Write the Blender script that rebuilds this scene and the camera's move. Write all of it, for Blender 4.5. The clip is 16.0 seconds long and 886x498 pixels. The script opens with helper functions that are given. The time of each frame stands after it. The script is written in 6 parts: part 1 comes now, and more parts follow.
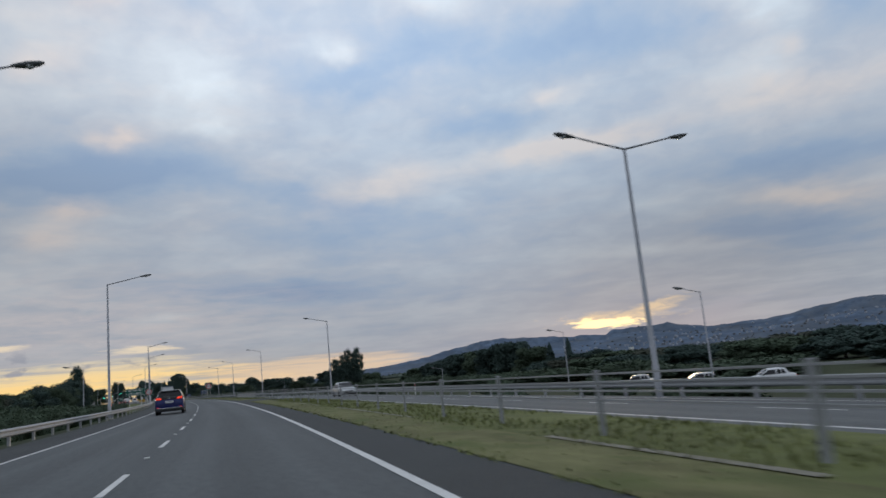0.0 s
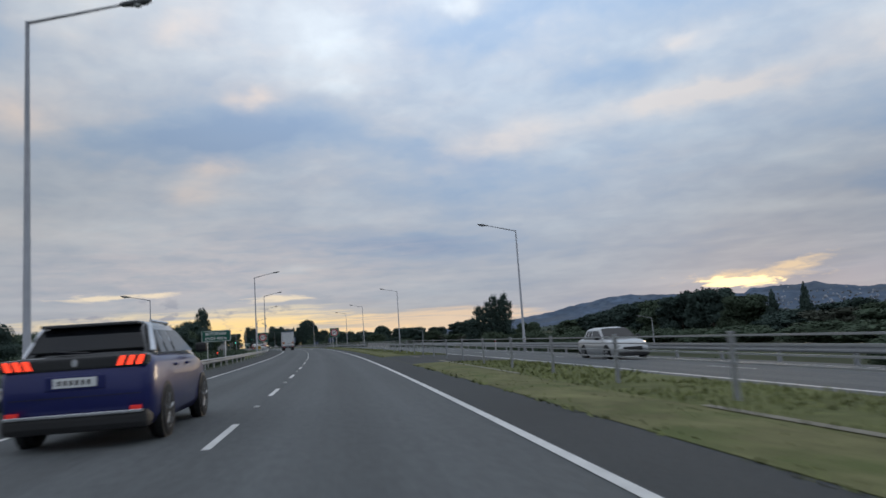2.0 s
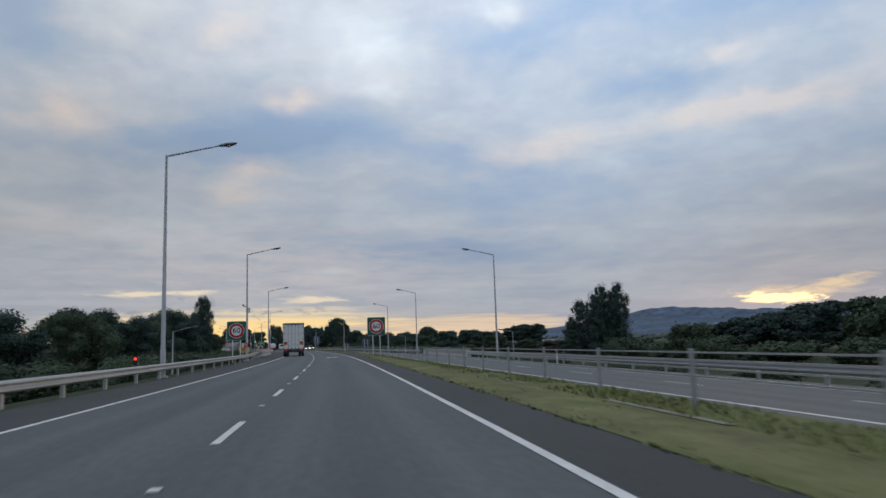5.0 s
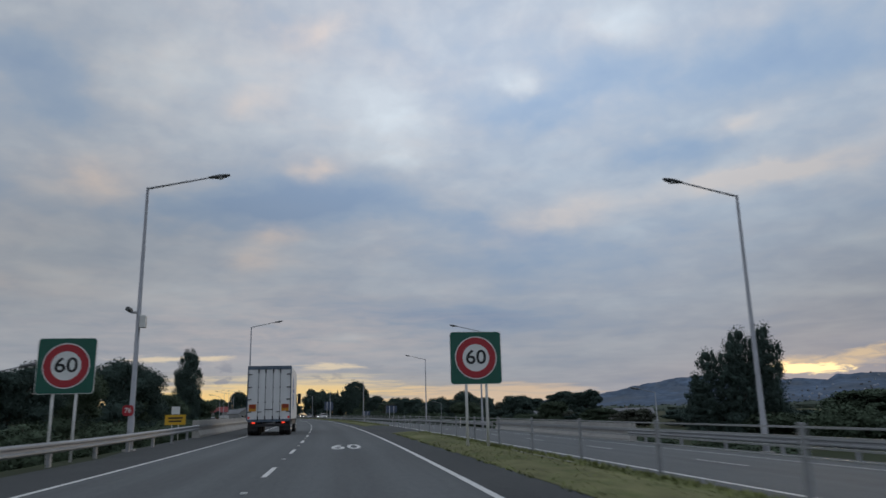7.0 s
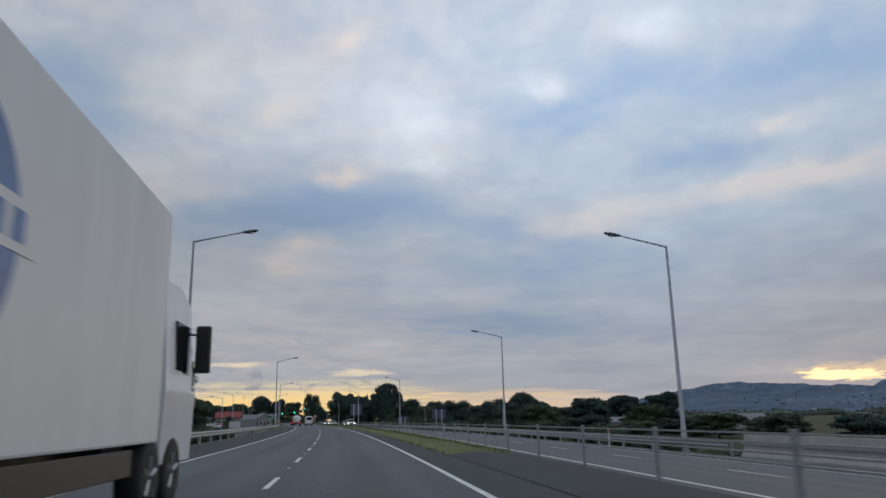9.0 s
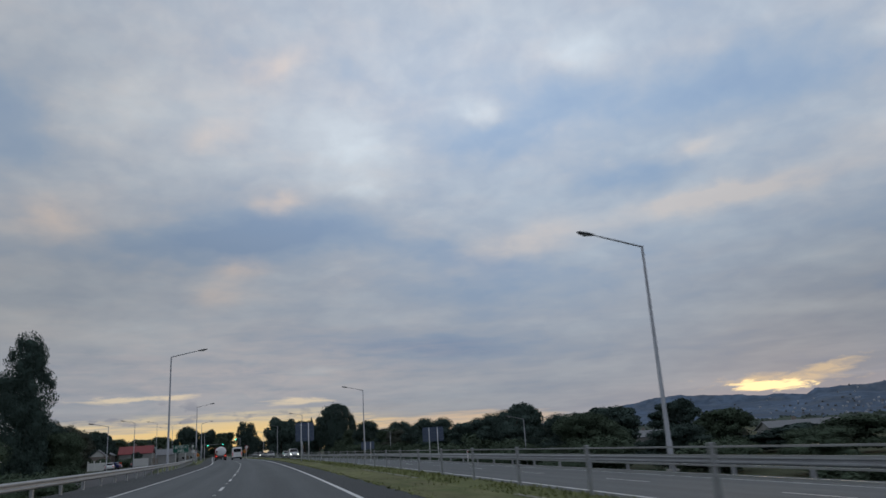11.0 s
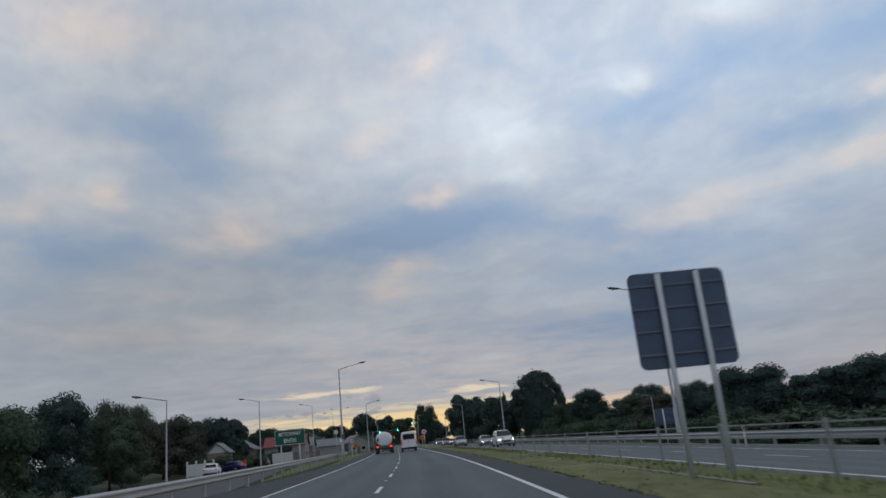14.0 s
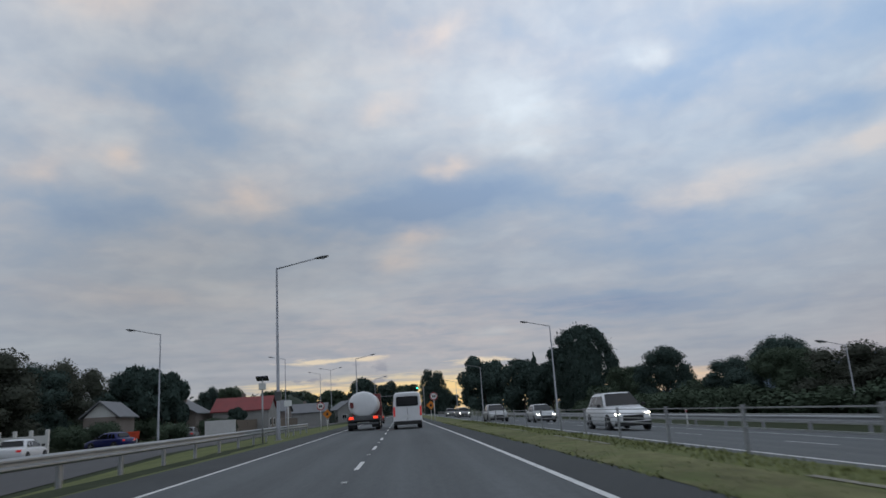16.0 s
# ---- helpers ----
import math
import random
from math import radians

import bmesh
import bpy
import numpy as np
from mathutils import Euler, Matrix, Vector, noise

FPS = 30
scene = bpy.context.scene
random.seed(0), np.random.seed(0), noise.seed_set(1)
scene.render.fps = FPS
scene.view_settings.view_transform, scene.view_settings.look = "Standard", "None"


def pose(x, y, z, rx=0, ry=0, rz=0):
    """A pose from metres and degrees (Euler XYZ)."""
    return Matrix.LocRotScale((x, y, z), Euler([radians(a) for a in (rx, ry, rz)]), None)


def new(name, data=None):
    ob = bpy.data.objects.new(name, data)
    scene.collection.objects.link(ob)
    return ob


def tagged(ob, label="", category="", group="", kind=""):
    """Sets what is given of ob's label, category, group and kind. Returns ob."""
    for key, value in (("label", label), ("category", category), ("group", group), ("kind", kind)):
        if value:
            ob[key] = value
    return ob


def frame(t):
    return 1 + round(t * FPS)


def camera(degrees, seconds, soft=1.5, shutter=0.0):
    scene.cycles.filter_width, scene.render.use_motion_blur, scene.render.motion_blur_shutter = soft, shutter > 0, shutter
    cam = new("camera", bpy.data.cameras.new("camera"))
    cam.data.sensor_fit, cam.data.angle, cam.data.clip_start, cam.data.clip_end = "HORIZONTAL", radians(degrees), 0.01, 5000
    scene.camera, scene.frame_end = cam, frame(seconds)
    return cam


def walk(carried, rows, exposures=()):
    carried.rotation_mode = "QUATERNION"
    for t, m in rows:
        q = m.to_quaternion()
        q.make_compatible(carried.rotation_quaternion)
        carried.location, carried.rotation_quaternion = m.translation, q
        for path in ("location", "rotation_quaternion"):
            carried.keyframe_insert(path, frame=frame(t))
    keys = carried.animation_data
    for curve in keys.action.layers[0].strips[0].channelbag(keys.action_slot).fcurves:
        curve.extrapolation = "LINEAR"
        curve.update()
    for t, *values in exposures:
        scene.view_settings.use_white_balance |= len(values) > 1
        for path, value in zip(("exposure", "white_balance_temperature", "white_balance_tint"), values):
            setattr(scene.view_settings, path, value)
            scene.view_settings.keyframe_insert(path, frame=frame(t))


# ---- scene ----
cam = camera(63.5, 16.0, soft=1.55, shutter=0.22)

# ---- road alignment: s metres along the carriageway, u metres to the right of the driven line ----
BENDS = [(-150, -15.0), (-40, -11.4), (0, -9.37), (40, -7.37), (80, -5.94), (120, -4.53), (160, -3.54), (200, -2.0), (240, -0.53),
         (280, 0.56), (320, 1.49), (360, 3.28), (400, 3.97), (440, 3.69), (480, 3.52), (1500, 3.5)]


def heading(s):
    return float(np.interp(s, [b[0] for b in BENDS], [b[1] for b in BENDS]))


ALIGN = {0: (0.0, 0.0)}
for k in range(0, 1500):
    a = radians(heading(k + 0.5))
    ALIGN[k + 1] = (ALIGN[k][0] - math.sin(a), ALIGN[k][1] + math.cos(a))
for k in range(0, -150, -1):
    a = radians(heading(k - 0.5))
    ALIGN[k - 1] = (ALIGN[k][0] + math.sin(a), ALIGN[k][1] - math.cos(a))


def road(s, u, z=0.0):
    """A place by the road: s along, u to the right, z up."""
    i = max(-150, min(1499, math.floor(s)))
    f = s - i
    (x0, y0), (x1, y1) = ALIGN[i], ALIGN[i + 1]
    a = radians(heading(s))
    return Vector((x0 + (x1 - x0) * f + u * math.cos(a), y0 + (y1 - y0) * f + u * math.sin(a), z))


def placed(s, u, z=0.0, turn=0.0):
    """A pose on the road: y ahead along it, turned left by so many degrees."""
    p = road(s, u, z)
    return pose(p.x, p.y, p.z, 0, 0, heading(s) + turn)


# ---- camera: (s, u), pitch, roll, yaw ----
EYE = 1.13
PATH = [
    (0.0, 0.0, 0.21, 9.64, 5.53, -24.98), (0.5, 10.19, 0.14, 9.43, 5.96, -20.76), (1.0, 20.62, 0.06, 7.22, 4.64, -18.15),
    (1.5, 32.0, 0.1, 7.03, 4.27, -16.6), (2.0, 43.03, 0.08, 6.81, 3.85, -15.35), (2.5, 54.07, 0.08, 6.73, 4.01, -14.32),
    (3.0, 65.11, 0.1, 6.7, 2.75, -13.94), (3.5, 76.27, 0.12, 6.71, 2.56, -13.75),
    (6.0, 131.74, -0.03, 9.64, 1.28, -11.94), (6.5, 143.15, -0.04, 12.61, 1.33, -11.62), (7.0, 154.17, -0.06, 12.79, 1.3, -11.39),
    (7.5, 165.21, -0.01, 13.16, 1.2, -10.92), (8.0, 175.63, -0.04, 13.3, 1.57, -9.49), (8.5, 186.0, -0.03, 13.12, 0.89, -8.62),
    (11.0, 242.92, -0.07, 15.0, 3.54, -13.62), (11.5, 254.2, -0.01, 14.38, 5.08, -9.22), (12.0, 265.29, -0.01, 14.69, 5.37, -6.69),
    (12.5, 276.03, -0.06, 14.54, 5.14, -4.86), (13.0, 286.93, -0.16, 14.73, 4.07, -3.46), (13.5, 297.52, -0.18, 14.75, 4.6, -1.58),
    (14.0, 308.34, -0.14, 14.86, 5.6, 0.17), (14.5, 319.17, -0.15, 14.67, 6.04, 0.95), (15.0, 330.2, -0.2, 14.56, 6.38, 1.37),
    (15.5, 341.45, -0.31, 12.5, 4.18, 0.68), (16.0, 352.84, -0.32, 12.65, 3.56, 0.55),
]
rows = []
for t, s, u, pitch, roll, yaw in PATH:
    p = road(s, u, EYE)
    rows.append((t, pose(p.x, p.y, p.z, 90 + pitch, roll, yaw)))
walk(cam, rows, [(0.0, 0.03), (2.0, 0.18), (3.5, 0.15), (6.0, -0.02), (7.0, -0.17), (7.5, -0.13), (8.0, -0.06), (8.5, 0.0), (11.0, -0.22), (12.0, -0.04), (13.0, 0.0), (14.0, -0.03), (16.0, 0.0)])

# ---- sky: broken stratocumulus at sundown, the sun behind a gap above the hills ----
SUN_AZ, SUN_EL = -39.0, 2.6


class Graph:
    """Short hand for node trees."""

    def __init__(self, tree):
        self.tree = tree

    def node(self, kind, inputs=(), **settings):
        n = self.tree.nodes.new(kind)
        for key, value in settings.items():
            if key == "operation":
                n.operation = value
            elif key == "blend_type":
                n.blend_type = value
            elif key == "data_type":
                n.data_type = value
            elif key == "noise_dimensions":
                n.noise_dimensions = value
            elif key == "feature":
                n.feature = value
            elif key == "sky_type":
                n.sky_type = value
        for key, value in (inputs.items() if isinstance(inputs, dict) else enumerate(inputs)):
            self.set(n, key, value)
        return n

    def set(self, n, key, value):
        if isinstance(value, bpy.types.NodeSocket):
            self.tree.links.new(value, n.inputs[key])
        else:
            n.inputs[key].default_value = value

    def math(self, op, a, b=0.0, c=0.0, clamp=False):
        n = self.node("ShaderNodeMath", [a, b, c], operation=op)
        n.use_clamp = clamp
        return n.outputs[0]

    def ramp(self, fac, stops):
        n = self.tree.nodes.new("ShaderNodeValToRGB")
        while len(n.color_ramp.elements) < len(stops):
            n.color_ramp.elements.new(0.5)
        for e, (p, c) in zip(n.color_ramp.elements, stops):
            e.position, e.color = p, (c, c, c, 1) if isinstance(c, (int, float)) else (*c, 1)
        self.tree.links.new(fac, n.inputs[0])
        return n.outputs[0]

    def mix(self, fac, a, b, blend="MIX"):
        n = self.tree.nodes.new("ShaderNodeMix")
        n.data_type, n.blend_type = "RGBA", blend
        for key, value in ((0, fac), (6, a), (7, b)):
            if not isinstance(value, (bpy.types.NodeSocket, float, int)):
                value = (*value, 1) if len(value) == 3 else value
            self.set(n, key, value)
        return n.outputs[2]

    def noise(self, vector, scale, detail=3.0, rough=0.5, distort=0.0):
        n = self.node("ShaderNodeTexNoise", {"Scale": scale, "Detail": detail, "Roughness": rough, "Distortion": distort})
        if vector is not None:
            self.tree.links.new(vector, n.inputs["Vector"])
        return n.outputs["Fac"]

    def mapping(self, vector, loc=(0, 0, 0), rot=(0, 0, 0), scale=(1, 1, 1)):
        n = self.node("ShaderNodeMapping", {"Vector": vector, "Location": loc, "Rotation": rot, "Scale": scale})
        return n.outputs[0]


world = bpy.data.worlds.new("sky")
scene.world = world
world.use_nodes = True
g = Graph(world.node_tree)
way = g.node("ShaderNodeTexCoord").outputs["Generated"]
xyz = g.node("ShaderNodeSeparateXYZ", [way])
dx, dy, dz = xyz.outputs
az = g.math("MULTIPLY", g.math("ARCTAN2", g.math("MULTIPLY", dx, -1.0), dy), 57.2958)
el = g.math("MULTIPLY", g.math("ARCSINE", dz), 57.2958)
# the cloud deck: its rolls lie level and grow smaller towards the horizon
up = g.math("LOGARITHM", g.math("ADD", g.math("MAXIMUM", el, 0.0), 6.0), math.e)


def veil(wide, tall, seed, detail=3.0, rough=0.5, distort=0.0):
    """Cloud texture of that width, in degrees, and depth; its outcome lies round 0."""
    at = g.node("ShaderNodeCombineXYZ", [g.math("DIVIDE", az, wide), g.math("MULTIPLY", up, tall), seed]).outputs[0]
    return g.math("SUBTRACT", g.noise(at, 1.0, detail, rough, distort), 0.5)


bend_a = g.math("ADD", g.math("MULTIPLY", veil(9.0, 5.0, 3.0), 5.0), g.math("MULTIPLY", veil(3.4, 13.0, 8.0), 3.5))
bend_e = g.math("ADD", g.math("MULTIPLY", veil(7.0, 4.0, 21.0), 2.2), g.math("MULTIPLY", veil(3.0, 12.0, 29.0), 1.8))
drift_a, drift_e = g.math("ADD", az, bend_a), g.math("ADD", el, g.math("MULTIPLY", bend_e, g.ramp(g.math("DIVIDE", el, 40.0), [(0.1, 0.25), (0.6, 1.0)])))


def patch(a, e, ra, re, turn, loose=False):
    """A soft patch of the sky round azimuth a, elevation e, in degrees; a loose one is drawn out of shape by the cloud."""
    c, s = math.cos(radians(turn)), math.sin(radians(turn))
    da, de = g.math("SUBTRACT", drift_a if loose else az, a), g.math("SUBTRACT", drift_e if loose else el, e)
    p = g.math("DIVIDE", g.math("ADD", g.math("MULTIPLY", da, c), g.math("MULTIPLY", de, s)), ra)
    q = g.math("DIVIDE", g.math("ADD", g.math("MULTIPLY", da, -s), g.math("MULTIPLY", de, c)), re)
    return g.math("EXPONENT", g.math("MULTIPLY", g.math("ADD", g.math("MULTIPLY", p, p), g.math("MULTIPLY", q, q)), -1.0))


def gathered(patches):
    total = 0.0
    for a, e, ra, re, turn, amount in patches:
        total = g.math("MULTIPLY_ADD", patch(a, e, ra, re, turn, True), amount, total)
    return total


# thick blue-grey rolls, thin bright cloud and peach-lit edges: azimuth, elevation, widths, turn, amount
THICK = ((-20.8, 23.8, 5.5, 1.8, -11, 1), (-39.0, 24.3, 10.5, 2.2, 2, 1), (-59.1, 22.1, 3.1, 2.0, 5, 0.9), (-1.0, 16.5, 6.6, 2.0, -3, 0.9), (-30.5, 19.4, 5.9, 1.3, 4, 0.8), (-52.7, 12.3, 7.2, 1.4, 5, 1),
         (-52.0, 7.6, 7.1, 1.6, 7, 1), (-17.7, 11.1, 6.0, 1.6, 2, 0.6), (-14.8, 6.8, 5.3, 0.9, 3, 0.7), (17.9, 21.6, 4.1, 2.0, -11, 0.8), (3.5, 15.7, 9.8, 1.8, -6, 1), (20.8, 24.6, 5.2, 1.7, 3, 1),
         (26.2, 15.7, 5.1, 1.6, 0, 0.9), (0.8, 29.3, 3.4, 1.8, 19, 0.6), (-15.5, 14.2, 8.8, 1.0, 14, 0.8), (-11.8, 7.4, 8.3, 0.8, 5, 0.9))
THIN = ((-27.4, 29.3, 4.0, 1.5, -6, 0.8), (-52.6, 23.9, 4.4, 1.6, 16, 1), (-7.6, 23.7, 4.2, 2.4, 19, 0.7), (-18.5, 25.4, 1.3, 1.2, -7, 0.5), (-50.5, 19.3, 3.3, 1.6, -8, 0.6), (-44.8, 7.4, 6.5, 0.7, 4, 0.5),
         (-0.7, 25.6, 7.5, 3.5, 24, 0.4), (-20.3, 25.1, 3.4, 1.0, 8, 0.6), (-36.6, 20.3, 3.4, 1.0, -4, 0.5), (12.2, 24.9, 4.6, 2.2, -21, 0.6), (26.0, 21.7, 3.5, 1.8, 0, 0.5), (-7.9, 19.9, 2.2, 1.1, 19, 0.8),
         (12.1, 8.7, 7.7, 1.2, 6, 0.4), (-3.7, 5.8, 2.4, 0.4, -1, 0.9))
PEACH = ((-0.9, 29.6, 2.6, 1.0, -13, 0.8), (4.0, 23.9, 2.4, 1.1, -14, 0.5), (-1.5, 19.1, 2.1, 0.9, -5, 0.9), (-37.1, 16.5, 6.6, 0.8, -3, 1.5), (-52.9, 17.6, 7.8, 1.5, 5, 0.7), (-54.8, 9.7, 4.9, 1.1, 7, 0.9),
         (-36.1, 20.5, 1.9, 0.8, 2, 0.6), (-21.3, 15.0, 5.2, 1.3, -13, 0.6), (-53.8, 20.4, 1.4, 0.7, 7, 0.6), (15.6, 16.8, 2.4, 1.3, -7, 0.7), (3.0, 12.1, 2.0, 1.1, -10, 0.6), (26.8, 31.3, 5.2, 2.2, -13, 0.6),
         (24.7, 19.8, 1.6, 1.1, -2, 0.9), (29.8, 18.2, 1.9, 0.9, -8, 0.6), (1.6, 13.9, 1.9, 0.7, -3, 0.6), (23.7, 9.5, 7.1, 1.0, 1, 0.4))
puffs, tufts, broad = veil(8.0, 7.0, 12.0, 4.0, 0.5, 0.4), veil(2.6, 17.0, 17.0, 4.0, 0.5, 0.3), veil(24.0, 3.0, 35.0, 3.0)
cover = g.math("ADD", g.math("MULTIPLY_ADD", puffs, 0.15, 0.515), g.math("MULTIPLY_ADD", tufts, 0.11, g.math("MULTIPLY", broad, 0.10)))
cover = g.math("MULTIPLY_ADD", gathered(THICK), -0.125, cover)
cover = g.math("MULTIPLY_ADD", gathered(THIN), 0.12, cover)
cloud = g.ramp(cover, [(0.35, (0.290, 0.385, 0.550)), (0.43, (0.350, 0.435, 0.575)), (0.50, (0.440, 0.490, 0.585)), (0.57, (0.545, 0.585, 0.655)), (0.68, (0.700, 0.750, 0.810))])
# a faint peach blush on the thin cloud
pink = g.math("MULTIPLY", g.ramp(g.math("ADD", veil(9.0, 9.0, 44.0, 4.0, 0.55), 0.5), [(0.45, 0.0), (0.68, 0.30)]), g.ramp(cover, [(0.42, 0.1), (0.56, 1.0)]))
pink = g.math("MULTIPLY", pink, g.ramp(g.math("DIVIDE", el, 20.0), [(0.3, 0.3), (0.7, 1.0)]))
pink = g.math("ADD", pink, g.math("MULTIPLY", gathered(PEACH), g.math("MULTIPLY_ADD", tufts, 1.6, 1.05)))
cloud = g.mix(g.math("MULTIPLY", g.math("MINIMUM", g.math("MAXIMUM", pink, 0.0), 1.0), 0.72), cloud, (0.78, 0.655, 0.600))
# a little warmer away from the sun, cooler over the hills
cloud = g.mix(patch(22, 20, 22, 24, 0), cloud, g.mix(1.0, cloud, (1.015, 1.0, 0.968), "MULTIPLY"))
cloud = g.mix(g.math("MULTIPLY", patch(-38, 15, 27, 15, 0), 0.9), cloud, g.mix(1.0, cloud, (0.91, 1.0, 1.06), "MULTIPLY"))
# brighter and bluer overhead, duller towards the horizon
high = g.ramp(g.math("DIVIDE", el, 40.0), [(0.0, 0.66), (0.12, 0.72), (0.3, 0.86), (0.6, 1.10), (1.0, 1.18)])
cloud = g.mix(1.0, cloud, high, "MULTIPLY")
# the deck is thinner ahead and to the right, thicker to the left and low over the hills
thin = g.math("ADD", 1.0, g.math("MULTIPLY", patch(-17, 27, 20, 8, 0), 0.19))
thin = g.math("SUBTRACT", thin, g.math("MULTIPLY", patch(20, 27, 15, 12, 0), 0.16))
thin = g.math("SUBTRACT", thin, g.math("MULTIPLY", patch(-46, 8, 14, 6, 0), 0.20))
thin = g.math("SUBTRACT", thin, g.math("MULTIPLY", patch(22, 10, 12, 6, 0), 0.12))
thin = g.math("SUBTRACT", thin, g.math("MULTIPLY", patch(10, 13, 16, 5, 0), 0.11))
thin = g.math("ADD", thin, g.math("MULTIPLY", patch(-24, 13, 14, 7, 0), 0.09))
cloud = g.node("ShaderNodeVectorMath", {0: cloud, 3: thin}, operation="SCALE").outputs[0]
# low streaks lit from beneath by the setting sun
streaks = g.noise(g.node("ShaderNodeCombineXYZ", [g.math("MULTIPLY", az, 0.06), g.math("MULTIPLY", el, 0.75), 2.0]).outputs[0], 1.6, 4.0, 0.55, 0.4)
cloud = g.mix(g.math("MULTIPLY", g.ramp(streaks, [(0.45, 0.0), (0.62, 0.3)]), g.ramp(g.math("DIVIDE", el, 10.0), [(0.35, 1.0), (0.8, 0.0)])), cloud, (0.44, 0.455, 0.50))
ragged = g.noise(g.node("ShaderNodeCombineXYZ", [g.math("MULTIPLY", az, 0.22), g.math("MULTIPLY", el, 1.3), 7.0]).outputs[0], 1.3, 6.0, 0.6, 0.4)
jag = g.noise(g.node("ShaderNodeCombineXYZ", [g.math("MULTIPLY", az, 0.5), g.math("MULTIPLY", el, 1.9), 11.0]).outputs[0], 1.3, 6.0, 0.62, 0.5)
shred = g.noise(g.node("ShaderNodeCombineXYZ", [g.math("MULTIPLY", az, 0.10), g.math("MULTIPLY", el, 1.5), 3.0]).outputs[0], 1.5, 6.0, 0.6, 0.3)


def torn(a, e, ra, re, turn, edge, bite, width=0.16):
    """A gap with ragged edges: a soft patch cut by the cloud's own texture."""
    near = patch(a, e, ra, re, turn)
    f = g.math("ADD", near, g.math("MULTIPLY", g.math("MULTIPLY", g.math("SUBTRACT", edge, 0.5), bite), g.math("MULTIPLY", near, 4.0, clamp=True)))
    return g.ramp(f, [(0.40, 0.0), (0.40 + width, 1.0)])


# pinkish haze and dark flecks of cloud low over the end of the road
haze = g.math("MULTIPLY", patch(2, 5.5, 17, 3.6, 0), g.ramp(ragged, [(0.35, 0.25), (0.65, 1.0)]))
cloud = g.mix(g.math("MULTIPLY", haze, 0.55), cloud, (0.60, 0.515, 0.50))
fleck = g.math("MULTIPLY", g.ramp(veil(2.2, 9.0, 61.0, 4.0, 0.55), [(0.10, 0.0), (0.17, 1.0)]), patch(8, 2.9, 16, 1.3, 0))
low = g.math("MULTIPLY", torn(3.5, 1.2, 14, 2.0, 0, shred, 2.0, 0.45), g.ramp(g.math("DIVIDE", el, 10.0), [(0.15, 1.0), (0.42, 0.35)]))
cloud = g.mix(g.math("MULTIPLY", low, 0.8), cloud, g.ramp(g.math("DIVIDE", el, 10.0), [(0.05, (1.0, 0.66, 0.25)), (0.3, (0.98, 0.80, 0.48))]))
rim = g.math("MULTIPLY", patch(2.0, 1.0, 12, 1.25, 0), g.ramp(shred, [(0.35, 0.35), (0.6, 1.0)]))
cloud = g.mix(g.math("MULTIPLY", rim, 0.95), cloud, (1.05, 0.70, 0.27))
bar = torn(9.5, 4.2, 4.2, 0.32, -2, ragged, 2.2, 0.4)
bar = g.math("MAXIMUM", bar, torn(-2.5, 3.6, 3.4, 0.30, 1, ragged, 2.0, 0.4))
cloud = g.mix(g.math("MULTIPLY", bar, 0.65), cloud, (0.95, 0.76, 0.52))
cloud = g.mix(g.math("MULTIPLY", fleck, 0.7), cloud, (0.27, 0.28, 0.34))
dawn = torn(-15, 0.9, 11, 1.35, 0, shred, 1.4, 0.4)
cloud = g.mix(g.math("MULTIPLY", dawn, 0.55), cloud, (0.93, 0.64, 0.38))
halo = g.math("MAXIMUM", torn(-38.6, 2.75, 5.2, 0.62, 1, jag, 1.5, 0.6), torn(-41.8, 3.2, 3.0, 0.62, -12, jag, 1.5, 0.7))
cloud = g.mix(g.math("MULTIPLY", halo, 0.6), cloud, (0.90, 0.66, 0.38))
core = torn(-38.0, 2.42, 3.1, 0.42, 2.5, jag, 1.5, 0.3)
cloud = g.mix(core, cloud, (1.6, 1.22, 0.62))
# grey cloud caps below and beside the gap
cap = g.math("MAXIMUM", torn(-35.2, 1.85, 2.3, 0.45, 2, jag, 0.8, 0.3), torn(-46.4, 2.5, 3.2, 0.8, -14, jag, 0.8, 0.4))
cloud = g.mix(g.math("MULTIPLY", cap, 0.8), cloud, (0.31, 0.34, 0.41))
sky = g.node("ShaderNodeTexSky", sky_type="NISHITA")
sky.sun_disc, sky.sun_elevation, sky.sun_rotation = False, radians(SUN_EL), radians(-SUN_AZ)
clear = g.mix(1.0, sky.outputs[0], (0.10, 0.10, 0.10), "MULTIPLY")
total = g.mix(0.97, clear, g.mix(1.0, cloud, (0.975, 1.0, 1.008), "MULTIPLY"))
back = world.node_tree.nodes["Background"]
world.node_tree.links.new(total, back.inputs[0])
back.inputs[1].default_value = 1.0

sun = new("sun", bpy.data.lights.new("sun", "SUN"))
sun.data.energy, sun.data.angle, sun.data.color = 0.4, radians(12), (1.0, 0.78, 0.52)
toward = Vector((-math.sin(radians(SUN_AZ)) * math.cos(radians(SUN_EL)), math.cos(radians(SUN_AZ)) * math.cos(radians(SUN_EL)), math.sin(radians(SUN_EL))))
sun.matrix_world = Matrix.Translation((0, 0, 60)) @ toward.to_track_quat("Z", "Y").to_matrix().to_4x4()


